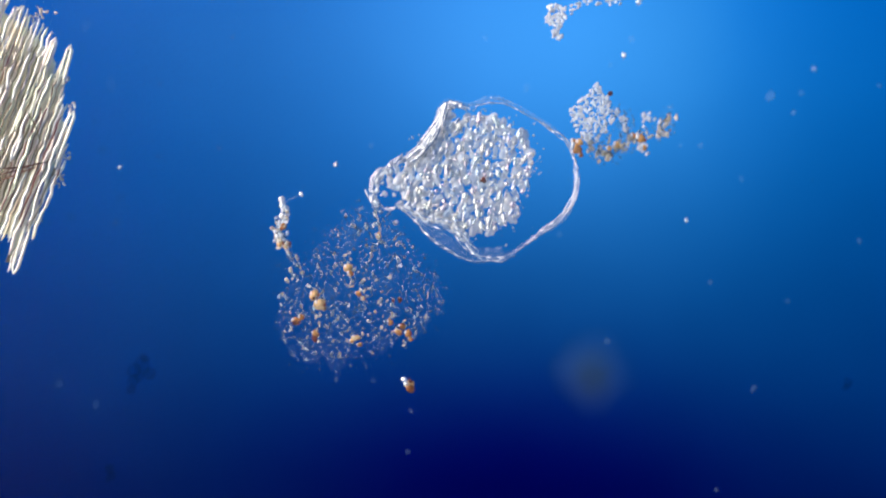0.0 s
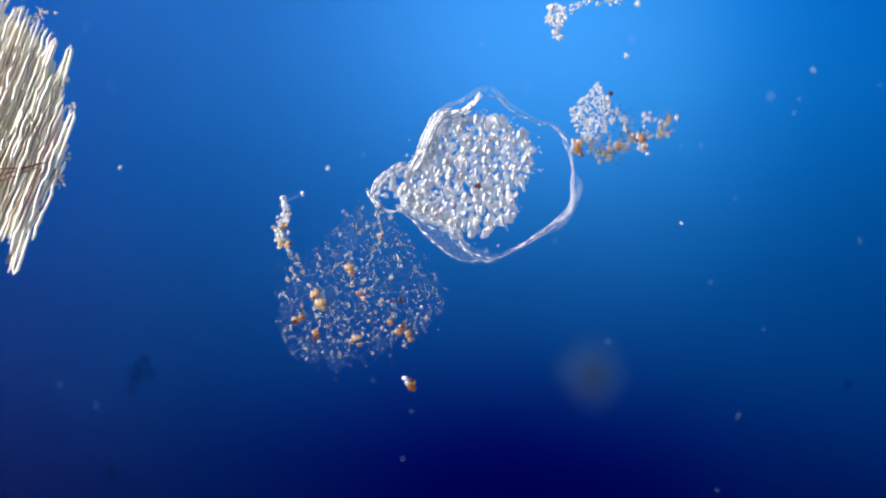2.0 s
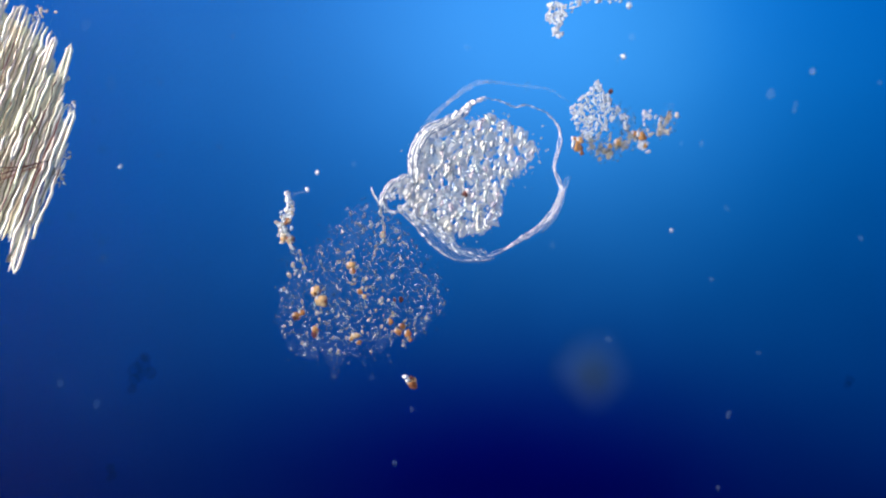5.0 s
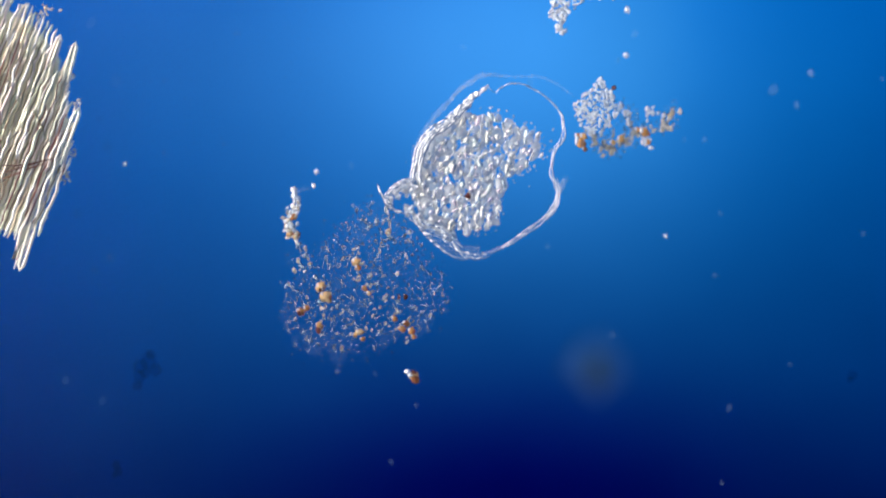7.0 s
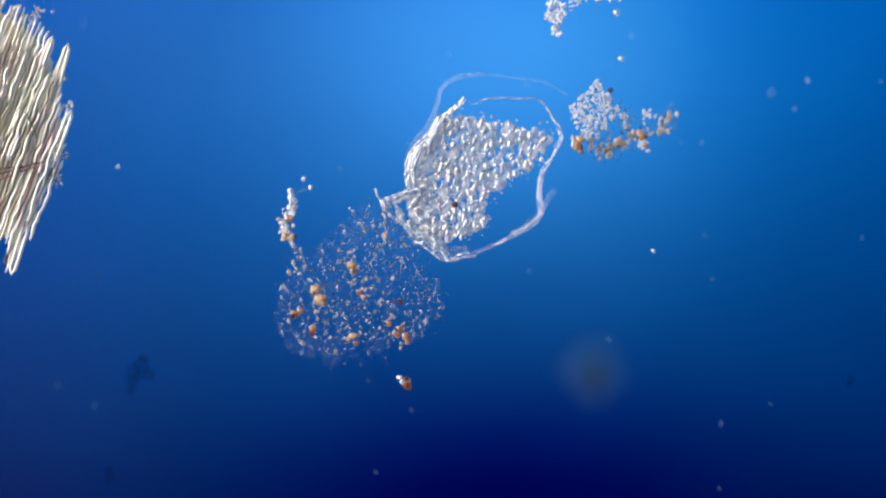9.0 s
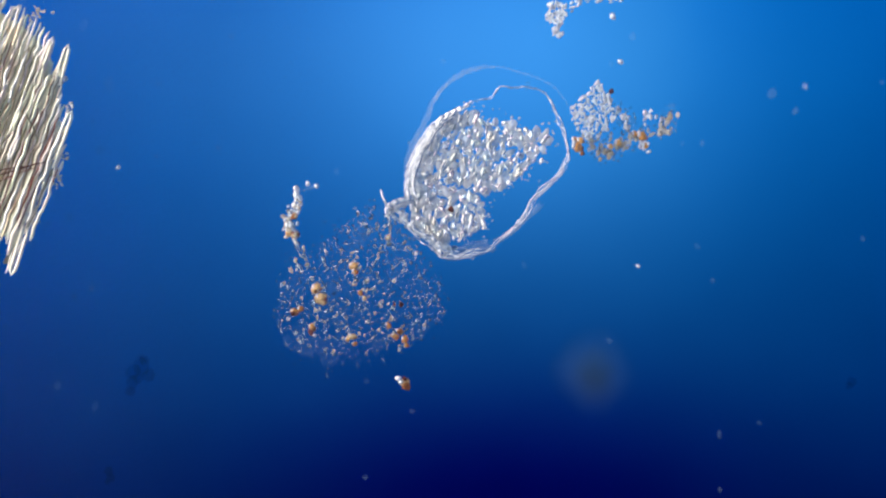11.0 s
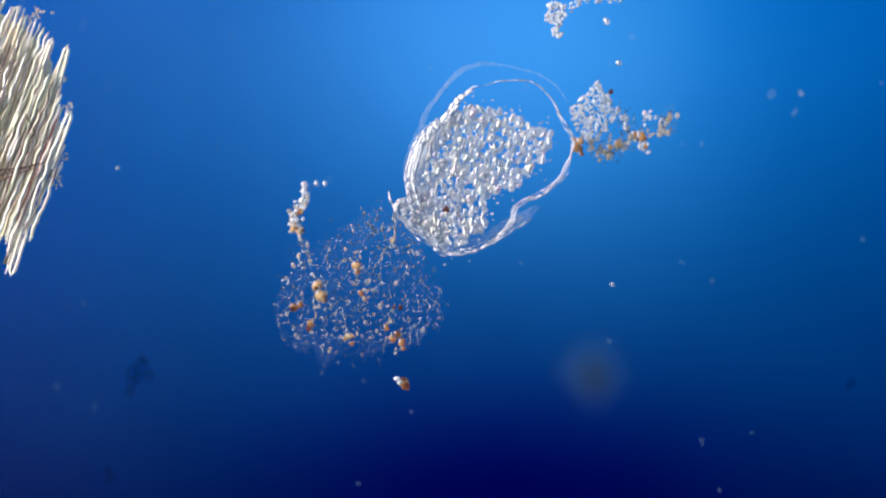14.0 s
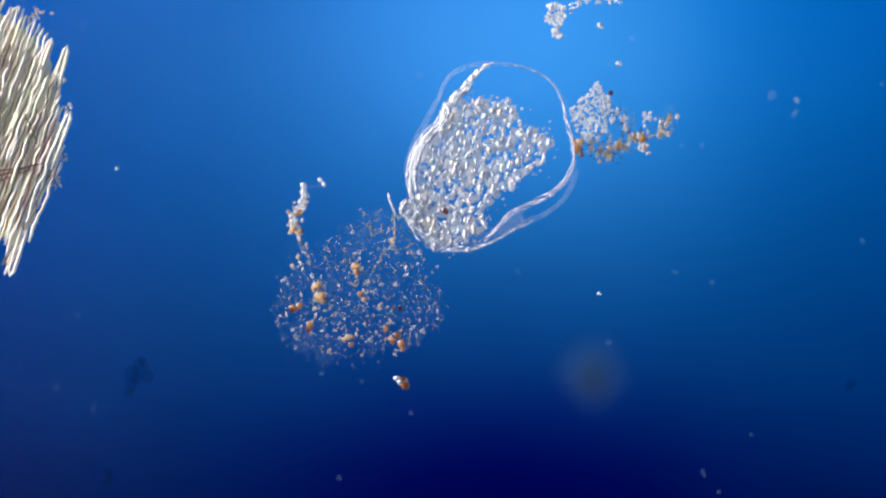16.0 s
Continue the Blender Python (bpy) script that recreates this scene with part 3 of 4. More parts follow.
trace(BACK, 4, (731, 310), (733, 290), (733, 270), (740, 250), (752, 230), (770, 218), (795, 210), (822, 198), (840, 185), (858, 178))
trace(BACK, 6.5, (732, 330), (728, 310), (732, 285), (738, 265), (748, 245), (765, 230), (785, 218), (805, 200), (820, 182), (838, 170), (855, 160))
trace(BACK, 7.5, (735, 335), (728, 315), (735, 290), (740, 270), (750, 248), (768, 230), (790, 215), (805, 195), (822, 180), (842, 165), (860, 150))
trace(BACK, 8.3, (735, 345), (725, 320), (725, 300), (733, 275), (740, 260), (755, 245), (770, 228), (782, 212), (795, 193), (812, 180), (830, 170))
trace(BACK, 9.1, (742, 345), (728, 335), (725, 310), (728, 285), (738, 265), (755, 248), (768, 230), (778, 210), (795, 200), (812, 185), (820, 175))
trace(BACK, 11.5, (730, 360), (723, 340), (726, 315), (732, 292), (740, 270), (752, 245), (762, 228), (778, 215), (795, 203), (815, 195), (838, 182))
trace(BACK, 12.5, (738, 372), (728, 350), (725, 320), (730, 290), (738, 262), (748, 238), (762, 222), (785, 210), (805, 200), (820, 185), (845, 162))
trace(BACK, 13.5, (735, 370), (728, 350), (725, 320), (730, 290), (738, 262), (750, 240), (768, 222), (788, 208), (800, 190), (820, 172), (840, 155))
trace(BACK, 14.5, (738, 372), (728, 345), (725, 315), (732, 282), (742, 255), (755, 238), (772, 222), (790, 205), (800, 188), (818, 165), (838, 152))
trace(BACK, 15.3, (740, 372), (730, 345), (725, 310), (732, 280), (742, 252), (758, 235), (775, 222), (788, 200), (800, 182), (825, 160), (848, 135), (858, 122), (868, 117))
trace(BACK, 16, (743, 375), (733, 350), (727, 320), (732, 285), (742, 258), (758, 238), (775, 222), (785, 202), (795, 182), (815, 160), (838, 135), (855, 118), (872, 112))
# the thin edge from the top round the far side to the underside
trace(CROWN, 0, (828, 192), (838, 196), (845, 188), (862, 183), (885, 182), (905, 188), (930, 202), (955, 215), (980, 230), (1000, 245), (1010, 262), (1018, 285), (1021, 315), (1018, 345), (1005, 370), (985, 390), (960, 410), (935, 430), (910, 448))
trace(CROWN, 1, (830, 197), (840, 190), (855, 178), (868, 176), (885, 186), (905, 190), (925, 203), (945, 213), (970, 223), (990, 232), (1002, 245), (1010, 262), (1014, 290), (1018, 320), (1015, 350), (1005, 372), (985, 390), (965, 408), (940, 425), (900, 450))
trace(CROWN, 2, (848, 167), (862, 170), (878, 172), (892, 183), (905, 195), (930, 208), (955, 218), (975, 222), (995, 235), (1003, 250), (1010, 270), (1015, 300), (1014, 330), (1013, 355), (1003, 378), (985, 392), (965, 408), (940, 425), (915, 440), (888, 455))
trace(CROWN, 3, (845, 183), (862, 178), (875, 180), (895, 192), (920, 203), (945, 210), (965, 218), (980, 215), (992, 230), (1003, 255), (1010, 285), (1015, 310), (1008, 335), (1010, 355), (1002, 380), (985, 400), (960, 410), (935, 428), (910, 440), (880, 457))
trace(CROWN, 4, (858, 178), (872, 178), (885, 185), (895, 195), (912, 198), (930, 195), (950, 203), (970, 212), (985, 228), (995, 245), (997, 270), (996, 300), (1002, 330), (997, 360), (985, 385), (965, 402), (945, 415), (920, 430), (895, 445), (875, 455))
trace(CROWN, 6.5, (855, 160), (868, 168), (880, 160), (895, 152), (912, 158), (930, 165), (950, 172), (970, 185), (990, 205), (995, 225), (992, 245), (982, 262), (975, 285), (975, 305), (982, 320), (985, 335), (980, 360), (968, 380), (945, 400), (920, 418), (890, 438), (860, 450))
trace(CROWN, 7.5, (860, 150), (872, 162), (885, 155), (905, 148), (918, 145), (935, 150), (955, 165), (975, 185), (990, 210), (996, 235), (995, 250), (980, 265), (972, 285), (968, 310), (975, 330), (980, 345), (978, 365), (968, 378), (945, 398), (920, 415), (890, 435), (852, 455))
trace(CROWN, 8.3, (830, 170), (850, 177), (870, 175), (895, 175), (915, 180), (935, 192), (955, 200), (980, 215), (992, 235), (988, 250), (975, 268), (965, 290), (960, 310), (966, 330), (965, 352), (958, 372), (945, 390), (925, 408), (900, 420), (870, 435), (845, 448))
trace(CROWN, 9.1, (820, 175), (838, 185), (855, 178), (875, 173), (900, 172), (925, 172), (950, 172), (965, 185), (980, 205), (992, 225), (995, 245), (988, 265), (972, 290), (960, 305), (955, 325), (955, 350), (958, 375), (945, 393), (920, 410), (890, 428), (850, 447))
trace(CROWN, 11.5, (838, 182), (852, 172), (875, 168), (885, 155), (892, 150), (910, 153), (940, 155), (962, 162), (975, 175), (985, 195), (995, 220), (1002, 245), (1008, 275), (1000, 300), (985, 318), (965, 332), (945, 345), (935, 358), (930, 378), (912, 400), (890, 420), (870, 440))
trace(CROWN, 12.5, (845, 162), (865, 158), (890, 152), (915, 150), (945, 153), (965, 158), (978, 175), (985, 200), (995, 225), (1002, 255), (1004, 285), (998, 302), (985, 320), (968, 335), (945, 345), (930, 358), (922, 378), (908, 400), (885, 420), (860, 442))
trace(CROWN, 13.5, (840, 155), (860, 152), (885, 145), (915, 143), (940, 145), (960, 155), (975, 172), (988, 192), (1000, 215), (1010, 240), (1010, 265), (1002, 290), (995, 310), (975, 330), (955, 345), (930, 355), (915, 370), (908, 390), (895, 408), (880, 425), (855, 442))
trace(CROWN, 14.5, (838, 152), (860, 145), (885, 140), (910, 138), (935, 142), (955, 155), (970, 170), (985, 190), (998, 215), (1010, 235), (1018, 252), (1012, 280), (1003, 300), (990, 320), (970, 338), (950, 350), (925, 358), (910, 368), (905, 385), (895, 400), (875, 422), (850, 440))
trace(CROWN, 15.3, (868, 117), (890, 118), (915, 122), (950, 125), (975, 140), (992, 165), (995, 200), (1002, 230), (1014, 262), (1008, 290), (1000, 312), (985, 330), (965, 345), (940, 358), (915, 368), (900, 380), (890, 395), (870, 418), (848, 438))
trace(CROWN, 16, (872, 112), (890, 115), (920, 118), (950, 128), (975, 145), (992, 172), (1003, 205), (1012, 240), (1017, 275), (1012, 300), (1000, 320), (980, 340), (955, 355), (930, 365), (905, 378), (888, 395), (870, 415), (848, 438))
# the folded edge from the underside to the snout
trace(BELLY, 0, (910, 448), (885, 455), (855, 455), (830, 438), (812, 415), (795, 402), (770, 395), (745, 388), (728, 378), (710, 368))
trace(BELLY, 1, (900, 450), (870, 457), (845, 450), (825, 435), (808, 412), (792, 403), (768, 395), (745, 388), (725, 378), (708, 367))
trace(BELLY, 2, (888, 455), (862, 456), (840, 450), (820, 435), (800, 412), (785, 403), (762, 395), (742, 386), (725, 378), (708, 370))
trace(BELLY, 3, (880, 457), (855, 456), (832, 446), (812, 428), (795, 410), (778, 402), (758, 396), (740, 390), (722, 378), (708, 372))
trace(BELLY, 4, (875, 455), (852, 455), (830, 448), (812, 440), (795, 420), (780, 408), (760, 398), (742, 392), (722, 378), (705, 370))
trace(BELLY, 6.5, (860, 450), (835, 450), (808, 440), (792, 425), (775, 415), (758, 405), (740, 400), (725, 385), (712, 378))
trace(BELLY, 7.5, (852, 455), (830, 452), (808, 450), (795, 435), (775, 418), (752, 412), (738, 405), (725, 388), (710, 380))
trace(BELLY, 8.3, (845, 448), (820, 448), (795, 450), (780, 440), (762, 425), (745, 422), (730, 410), (712, 395), (698, 385))
trace(BELLY, 9.1, (850, 447), (825, 448), (798, 458), (785, 450), (770, 435), (752, 420), (738, 422), (720, 405), (700, 388))
trace(BELLY, 11.5, (870, 440), (845, 440), (815, 450), (790, 452), (778, 445), (765, 432), (748, 420), (728, 405), (708, 388))
trace(BELLY, 12.5, (860, 442), (840, 445), (810, 450), (785, 455), (778, 448), (770, 435), (752, 422), (732, 408), (712, 392))
trace(BELLY, 13.5, (855, 442), (835, 440), (810, 448), (785, 448), (775, 438), (760, 425), (742, 412), (722, 400), (705, 385))
trace(BELLY, 14.5, (850, 440), (825, 440), (800, 445), (780, 445), (770, 432), (755, 425), (738, 415), (720, 398), (705, 382))
trace(BELLY, 15.3, (848, 438), (820, 440), (795, 445), (775, 440), (765, 430), (748, 420), (735, 408), (720, 392), (707, 378))
trace(BELLY, 16, (848, 438), (820, 438), (795, 440), (775, 438), (765, 430), (748, 420), (735, 408), (722, 392), (712, 378))
# the beaded edge round the snout
trace(SNOUT, 0, (723, 280), (712, 281), (700, 287), (685, 300), (672, 305), (662, 320), (660, 340), (662, 355), (672, 363), (685, 370), (700, 368), (710, 368))
trace(SNOUT, 1, (725, 283), (712, 285), (698, 290), (680, 302), (668, 315), (662, 330), (662, 350), (672, 364), (685, 370), (698, 370), (708, 367))
trace(SNOUT, 2, (727, 298), (715, 293), (702, 297), (685, 308), (672, 320), (664, 335), (662, 348), (668, 360), (680, 370), (695, 375), (708, 370))
trace(SNOUT, 3, (733, 300), (718, 298), (703, 303), (688, 315), (678, 325), (672, 338), (670, 350), (675, 360), (685, 367), (697, 372), (708, 372))
trace(SNOUT, 4, (731, 310), (718, 307), (703, 315), (690, 322), (682, 335), (676, 347), (675, 358), (685, 368), (695, 374), (705, 370))
trace(SNOUT, 6.5, (732, 330), (722, 320), (708, 322), (695, 330), (685, 342), (680, 352), (685, 363), (695, 373), (712, 378))
trace(SNOUT, 7.5, (735, 335), (725, 328), (710, 328), (698, 335), (688, 345), (680, 352), (685, 365), (695, 375), (710, 380))
trace(SNOUT, 8.3, (735, 345), (722, 335), (708, 338), (695, 347), (680, 352), (678, 362), (685, 375), (698, 385))
trace(SNOUT, 9.1, (742, 345), (725, 343), (705, 350), (690, 355), (680, 358), (685, 372), (692, 382), (700, 388))
trace(SNOUT, 11.5, (730, 360), (715, 358), (700, 362), (690, 370), (692, 378), (700, 385), (708, 388))
trace(SNOUT, 12.5, (738, 372), (725, 362), (710, 362), (697, 367), (695, 375), (702, 385), (712, 392))
trace(SNOUT, 13.5, (735, 370), (722, 362), (708, 360), (702, 365), (702, 378), (705, 385))
trace(SNOUT, 14.5, (738, 372), (725, 358), (712, 358), (704, 365), (704, 375), (705, 382))
trace(SNOUT, 15.3, (740, 372), (728, 362), (715, 360), (707, 366), (705, 372), (707, 378))
trace(SNOUT, 16, (743, 375), (730, 360), (718, 360), (712, 368), (710, 373), (712, 378))
# the soft fold under the belly
trace(FOLD, 0, (712, 370), (735, 392), (748, 408), (765, 425), (790, 442), (830, 460), (870, 462), (910, 452))
trace(FOLD, 1, (712, 372), (730, 388), (745, 405), (765, 425), (790, 445), (815, 458), (850, 462), (890, 455))
trace(FOLD, 2, (712, 375), (732, 392), (748, 410), (768, 430), (795, 450), (825, 462), (860, 463), (885, 456))
trace(FOLD, 3, (712, 378), (732, 398), (750, 418), (770, 435), (795, 452), (825, 463), (860, 462), (880, 457))
trace(FOLD, 4, (712, 378), (735, 402), (752, 420), (772, 438), (798, 455), (830, 463), (860, 462), (880, 456))
trace(FOLD, 6.5, (712, 380), (735, 400), (750, 422), (772, 440), (800, 455), (830, 460), (860, 456))
trace(FOLD, 7.5, (715, 385), (735, 405), (755, 425), (775, 442), (800, 457), (830, 460), (855, 456))
trace(FOLD, 8.3, (712, 395), (735, 418), (755, 438), (780, 455), (805, 460), (835, 455))
trace(FOLD, 9.1, (715, 402), (738, 428), (760, 445), (785, 460), (810, 460), (845, 450))
trace(FOLD, 11.5, (770, 440), (785, 455), (810, 460), (840, 452), (880, 440))
trace(FOLD, 12.5, (775, 448), (795, 458), (825, 452), (860, 445), (890, 425))
trace(FOLD, 13.5, (775, 445), (805, 452), (850, 442), (895, 415), (945, 380))
trace(FOLD, 14.5, (772, 440), (800, 450), (840, 445), (890, 420), (940, 395))
trace(FOLD, 15.3, (775, 440), (805, 448), (850, 440), (895, 415), (950, 388))
trace(FOLD, 16, (775, 440), (805, 445), (850, 438), (895, 415), (945, 392))
# the outer veil over the back
trace(VEIL, 0, (732, 285), (752, 258), (770, 228), (778, 200), (797, 182), (830, 188), (862, 178), (885, 178), (930, 196), (975, 224), (1005, 250))
trace(VEIL, 1, (735, 285), (755, 255), (770, 225), (775, 205), (790, 188), (820, 190), (850, 170), (870, 167), (900, 182), (945, 208), (990, 228), (1008, 255))
trace(VEIL, 2, (735, 290), (748, 258), (760, 228), (775, 205), (795, 190), (822, 178), (850, 160), (872, 162), (900, 185), (950, 212), (985, 225), (1005, 250))
trace(VEIL, 3, (738, 265), (745, 235), (762, 210), (780, 195), (800, 182), (825, 165), (845, 160), (870, 157), (885, 162), (900, 172), (915, 185), (950, 208), (985, 230))
trace(VEIL, 4, (731, 300), (731, 265), (742, 240), (762, 212), (785, 192), (810, 175), (832, 160), (855, 152), (890, 158), (930, 170), (970, 182), (998, 200))
trace(VEIL, 6.5, (727, 305), (730, 275), (742, 245), (760, 215), (785, 190), (810, 162), (835, 145), (865, 138), (905, 140), (945, 138), (980, 152), (1010, 172))
trace(VEIL, 7.5, (727, 310), (732, 275), (745, 245), (762, 215), (785, 190), (805, 160), (825, 145), (850, 133), (890, 135), (945, 135), (980, 150), (1010, 175))
trace(VEIL, 8.3, (722, 320), (722, 295), (730, 265), (745, 235), (765, 205), (782, 188), (788, 160), (798, 140), (815, 132), (850, 128), (900, 130), (940, 136), (970, 148), (1008, 175))
trace(VEIL, 9.1, (722, 325), (722, 295), (730, 265), (748, 235), (768, 210), (775, 185), (782, 160), (798, 145), (820, 137), (860, 135), (900, 138), (945, 142), (975, 152), (1010, 175))
trace(VEIL, 11.5, (723, 335), (723, 300), (730, 265), (742, 235), (757, 205), (770, 178), (785, 158), (805, 140), (840, 122), (880, 118), (940, 132), (980, 155), (1005, 190))
trace(VEIL, 12.5, (724, 340), (722, 305), (730, 265), (742, 235), (755, 205), (770, 180), (788, 158), (808, 135), (835, 120), (870, 117), (940, 132), (980, 152), (1005, 185))
trace(VEIL, 13.5, (724, 340), (721, 300), (732, 262), (745, 230), (755, 205), (770, 180), (790, 155), (808, 132), (835, 118), (870, 116), (940, 128), (980, 150), (1005, 185))
trace(VEIL, 14.5, (723, 335), (721, 305), (730, 265), (742, 232), (758, 200), (775, 175), (788, 152), (805, 135), (840, 120), (880, 115), (945, 128), (985, 155), (1008, 190))
trace(VEIL, 15.3, (723, 335), (722, 300), (730, 268), (742, 235), (762, 205), (778, 175), (785, 150), (798, 133), (820, 122), (855, 112), (900, 110), (950, 122), (985, 150), (1008, 185))
trace(VEIL, 16, (724, 335), (722, 300), (732, 262), (745, 232), (765, 200), (778, 175), (788, 148), (805, 130), (830, 120), (855, 115), (900, 114), (950, 126), (985, 155), (1010, 195))
# the loose outer fold on the far side
trace(SKIRT, 0, (1020, 320), (1022, 340), (1012, 370), (995, 392), (965, 412))
trace(SKIRT, 1, (1020, 320), (1022, 340), (1012, 370), (995, 392), (965, 412))
trace(SKIRT, 2, (1025, 315), (1030, 335), (1018, 365), (1000, 395), (975, 412))
trace(SKIRT, 3, (1015, 305), (1022, 330), (1018, 355), (1002, 385), (975, 415))
trace(SKIRT, 4, (1008, 315), (1008, 345), (1003, 370), (985, 395), (955, 420))
trace(SKIRT, 6.5, (1003, 312), (995, 330), (988, 350), (980, 375), (960, 395))
trace(SKIRT, 7.5, (995, 325), (988, 342), (980, 362), (970, 382), (945, 400))
trace(SKIRT, 8.3, (995, 325), (985, 338), (978, 360), (965, 385), (945, 402), (920, 418))
trace(SKIRT, 9.1, (980, 340), (970, 358), (955, 380), (935, 400), (905, 418))
trace(SKIRT, 11.5, (955, 365), (940, 380), (920, 400), (900, 418), (870, 438))
trace(SKIRT, 12.5, (945, 368), (930, 382), (915, 400), (890, 420), (862, 442))
trace(SKIRT, 13.5, (945, 365), (925, 382), (905, 402), (885, 420), (858, 440))
trace(SKIRT, 14.5, (980, 372), (950, 385), (920, 400), (885, 420), (858, 438))
trace(SKIRT, 15.3, (1018, 300), (1008, 335), (975, 372), (940, 392), (905, 410), (865, 435))
trace(SKIRT, 16, (1022, 300), (1015, 330), (995, 360), (960, 385), (920, 402), (880, 425))
# the grainy plasma: first the red-brown grain that drifts with it, then its outline
trace(PLASMA, 0.0, (855, 318), (790, 215), (830, 205), (880, 208), (930, 240), (948, 285), (930, 330), (915, 385), (870, 410), (800, 405), (755, 378), (715, 350), (700, 315), (735, 275), (765, 240))
trace(PLASMA, 3.0, (838, 333), (785, 235), (830, 210), (880, 205), (940, 245), (945, 290), (908, 340), (905, 380), (860, 415), (795, 405), (755, 380), (712, 355), (712, 320), (738, 295), (755, 258))
trace(PLASMA, 4.2, (826, 338), (780, 245), (820, 222), (870, 205), (930, 235), (950, 275), (900, 325), (890, 380), (850, 415), (790, 405), (750, 380), (715, 355), (715, 330), (738, 305), (752, 262))
trace(PLASMA, 6.3, (822, 347), (775, 250), (815, 215), (855, 200), (910, 225), (955, 265), (930, 300), (890, 325), (885, 390), (850, 415), (785, 405), (745, 378), (722, 345), (740, 310), (752, 270))
trace(PLASMA, 8.0, (813, 353), (780, 240), (810, 200), (860, 210), (900, 225), (965, 235), (935, 290), (880, 330), (865, 390), (845, 415), (775, 408), (740, 375), (722, 350), (742, 310), (752, 270))
trace(PLASMA, 9.2, (803, 363), (785, 215), (820, 205), (850, 215), (895, 220), (975, 240), (945, 295), (905, 318), (862, 345), (860, 400), (810, 428), (752, 408), (722, 372), (742, 320), (750, 270))
trace(PLASMA, 11.5, (797, 370), (785, 210), (835, 190), (850, 210), (890, 213), (980, 240), (950, 285), (910, 325), (855, 345), (860, 405), (810, 430), (760, 418), (730, 385), (745, 330), (752, 275))
trace(PLASMA, 13.5, (790, 370), (785, 225), (810, 195), (850, 190), (905, 208), (980, 240), (960, 285), (920, 330), (862, 348), (860, 405), (810, 438), (765, 428), (730, 395), (745, 330), (755, 268))
trace(PLASMA, 16.0, (788, 373), (795, 205), (840, 180), (900, 178), (930, 225), (985, 250), (950, 300), (890, 345), (858, 362), (862, 405), (810, 436), (762, 432), (732, 400), (748, 335), (757, 268))


def curve_at(points, s):
    """A smooth curve through points: s from 0 to 1. The place and its direction."""
    n = len(points)
    u = min(max(s, 0.0), 0.9999) * (n - 1)
    i, f = int(u), u - int(u)

    def p(k):
        return np.array(points[min(max(k, 0), n - 1)])
    a, b, c, d = p(i - 1), p(i), p(i + 1), p(i + 2)
    place = 0.5 * (2 * b + (c - a) * f + (2 * a - 5 * b + 4 * c - d) * f ** 2 + (3 * b - a - 3 * c + d) * f ** 3)
    way = 0.5 * ((c - a) + 2 * (2 * a - 5 * b + 4 * c - d) * f + 3 * (3 * b - a - 3 * c + d) * f ** 2)
    return place, way


TABLES = {}


def along_edge(points, f):
    """The place and direction at a share of the curve's own length."""
    key = tuple(points)
    if key not in TABLES:
        fine = np.linspace(0, 0.9999, 401)
        xy = np.array([curve_at(points, s)[0] for s in fine])
        TABLES[key] = (fine, np.concatenate(([0.0], np.cumsum(np.hypot(*np.diff(xy, axis=0).T)))))
    fine, run = TABLES[key]
    return curve_at(points, float(np.interp(f * run[-1], run, fine)))


def mean_length(store):
    total = 0.0
    for pts in store.values():
        along_edge(pts, 0.0)
        total = max(total, TABLES[tuple(pts)][1][-1])
    return total


def fold_mesh(name, s0, s1, length, strands, material, seed, uneven):
    """A short run of folded membrane along x. The strands wander so that each run meets the next. strands: aside, wander, radius."""
    bm = bmesh.new()
    for k, (aside, wander, radius) in enumerate(strands):
        pts, rad = [], []
        for i in range(7):
            f = -0.06 + 1.12 * i / 6
            s = s0 + (s1 - s0) * f
            a = noise.noise(Vector((s * 22 + k * 9.1, seed, 0.3)))
            b = noise.noise(Vector((s * 60 + k * 5.7, seed, 7.9)))
            c = noise.noise(Vector((s * 90 + k * 3.3, seed, 3.1)))
            pts.append(Vector(((f - 0.5) * length, aside + wander * (1.5 * a + 0.6 * b), 0.004 * k + 0.003 * b)))
            rad.append(radius * max(0.25, 1 + uneven * c))
        one = tube(pts, rad, 10, False, 0.5)
        me = bpy.data.meshes.new("strand")
        one.to_mesh(me)
        one.free()
        bm.from_mesh(me)
        bpy.data.meshes.remove(me)
    return mesh_of(name, bm, material)


FLOWS = []      # parts of the microbe and the way each of them goes


def edge_parts(cell, name, store, count, height, folds, material, label, seed, uneven=0.8):
    step = mean_length(store) / count
    for k in range(count):
        s = (k + 0.5) / count
        strands = []
        for where, aside, wander, radius in folds:
            inside_it = min(1.0, max(0.0, 1 + 25 * min(s - where[0], where[1] - s)))
            if inside_it > 0:
                taper = min(1.0, 0.3 + 7 * min(s, 1 - s))
                strands.append((aside / 1000, wander / 1000, radius / 1000 * (0.4 + 0.6 * inside_it) * taper))
            ob = piece(name, fold_mesh(name, k * step / 900, (k + 1) * step / 900, step / 1000, strands, material, seed, uneven), cell, None, label)

        def go(t, s=s, z=height + 0.006 * math.sin(k * 1.3)):
            ts = sorted(store)
            j = min(max(0, sum(a <= t for a in ts) - 1), len(ts) - 2)
            f = (t - ts[j]) / (ts[j + 1] - ts[j])
            (pa, wa), (pb, wb) = along_edge(store[ts[j]], s), along_edge(store[ts[j + 1]], s)
            pl, wy = pa + (pb - pa) * f, wa + (wb - wa) * f
            return Matrix.Translation(spot(pl[0], pl[1], z) - CELL) @ pose(0, 0, 0, 0, 0, math.degrees(math.atan2(-wy[1], wy[0])))
        FLOWS.append((ob, go, sorted(store)))


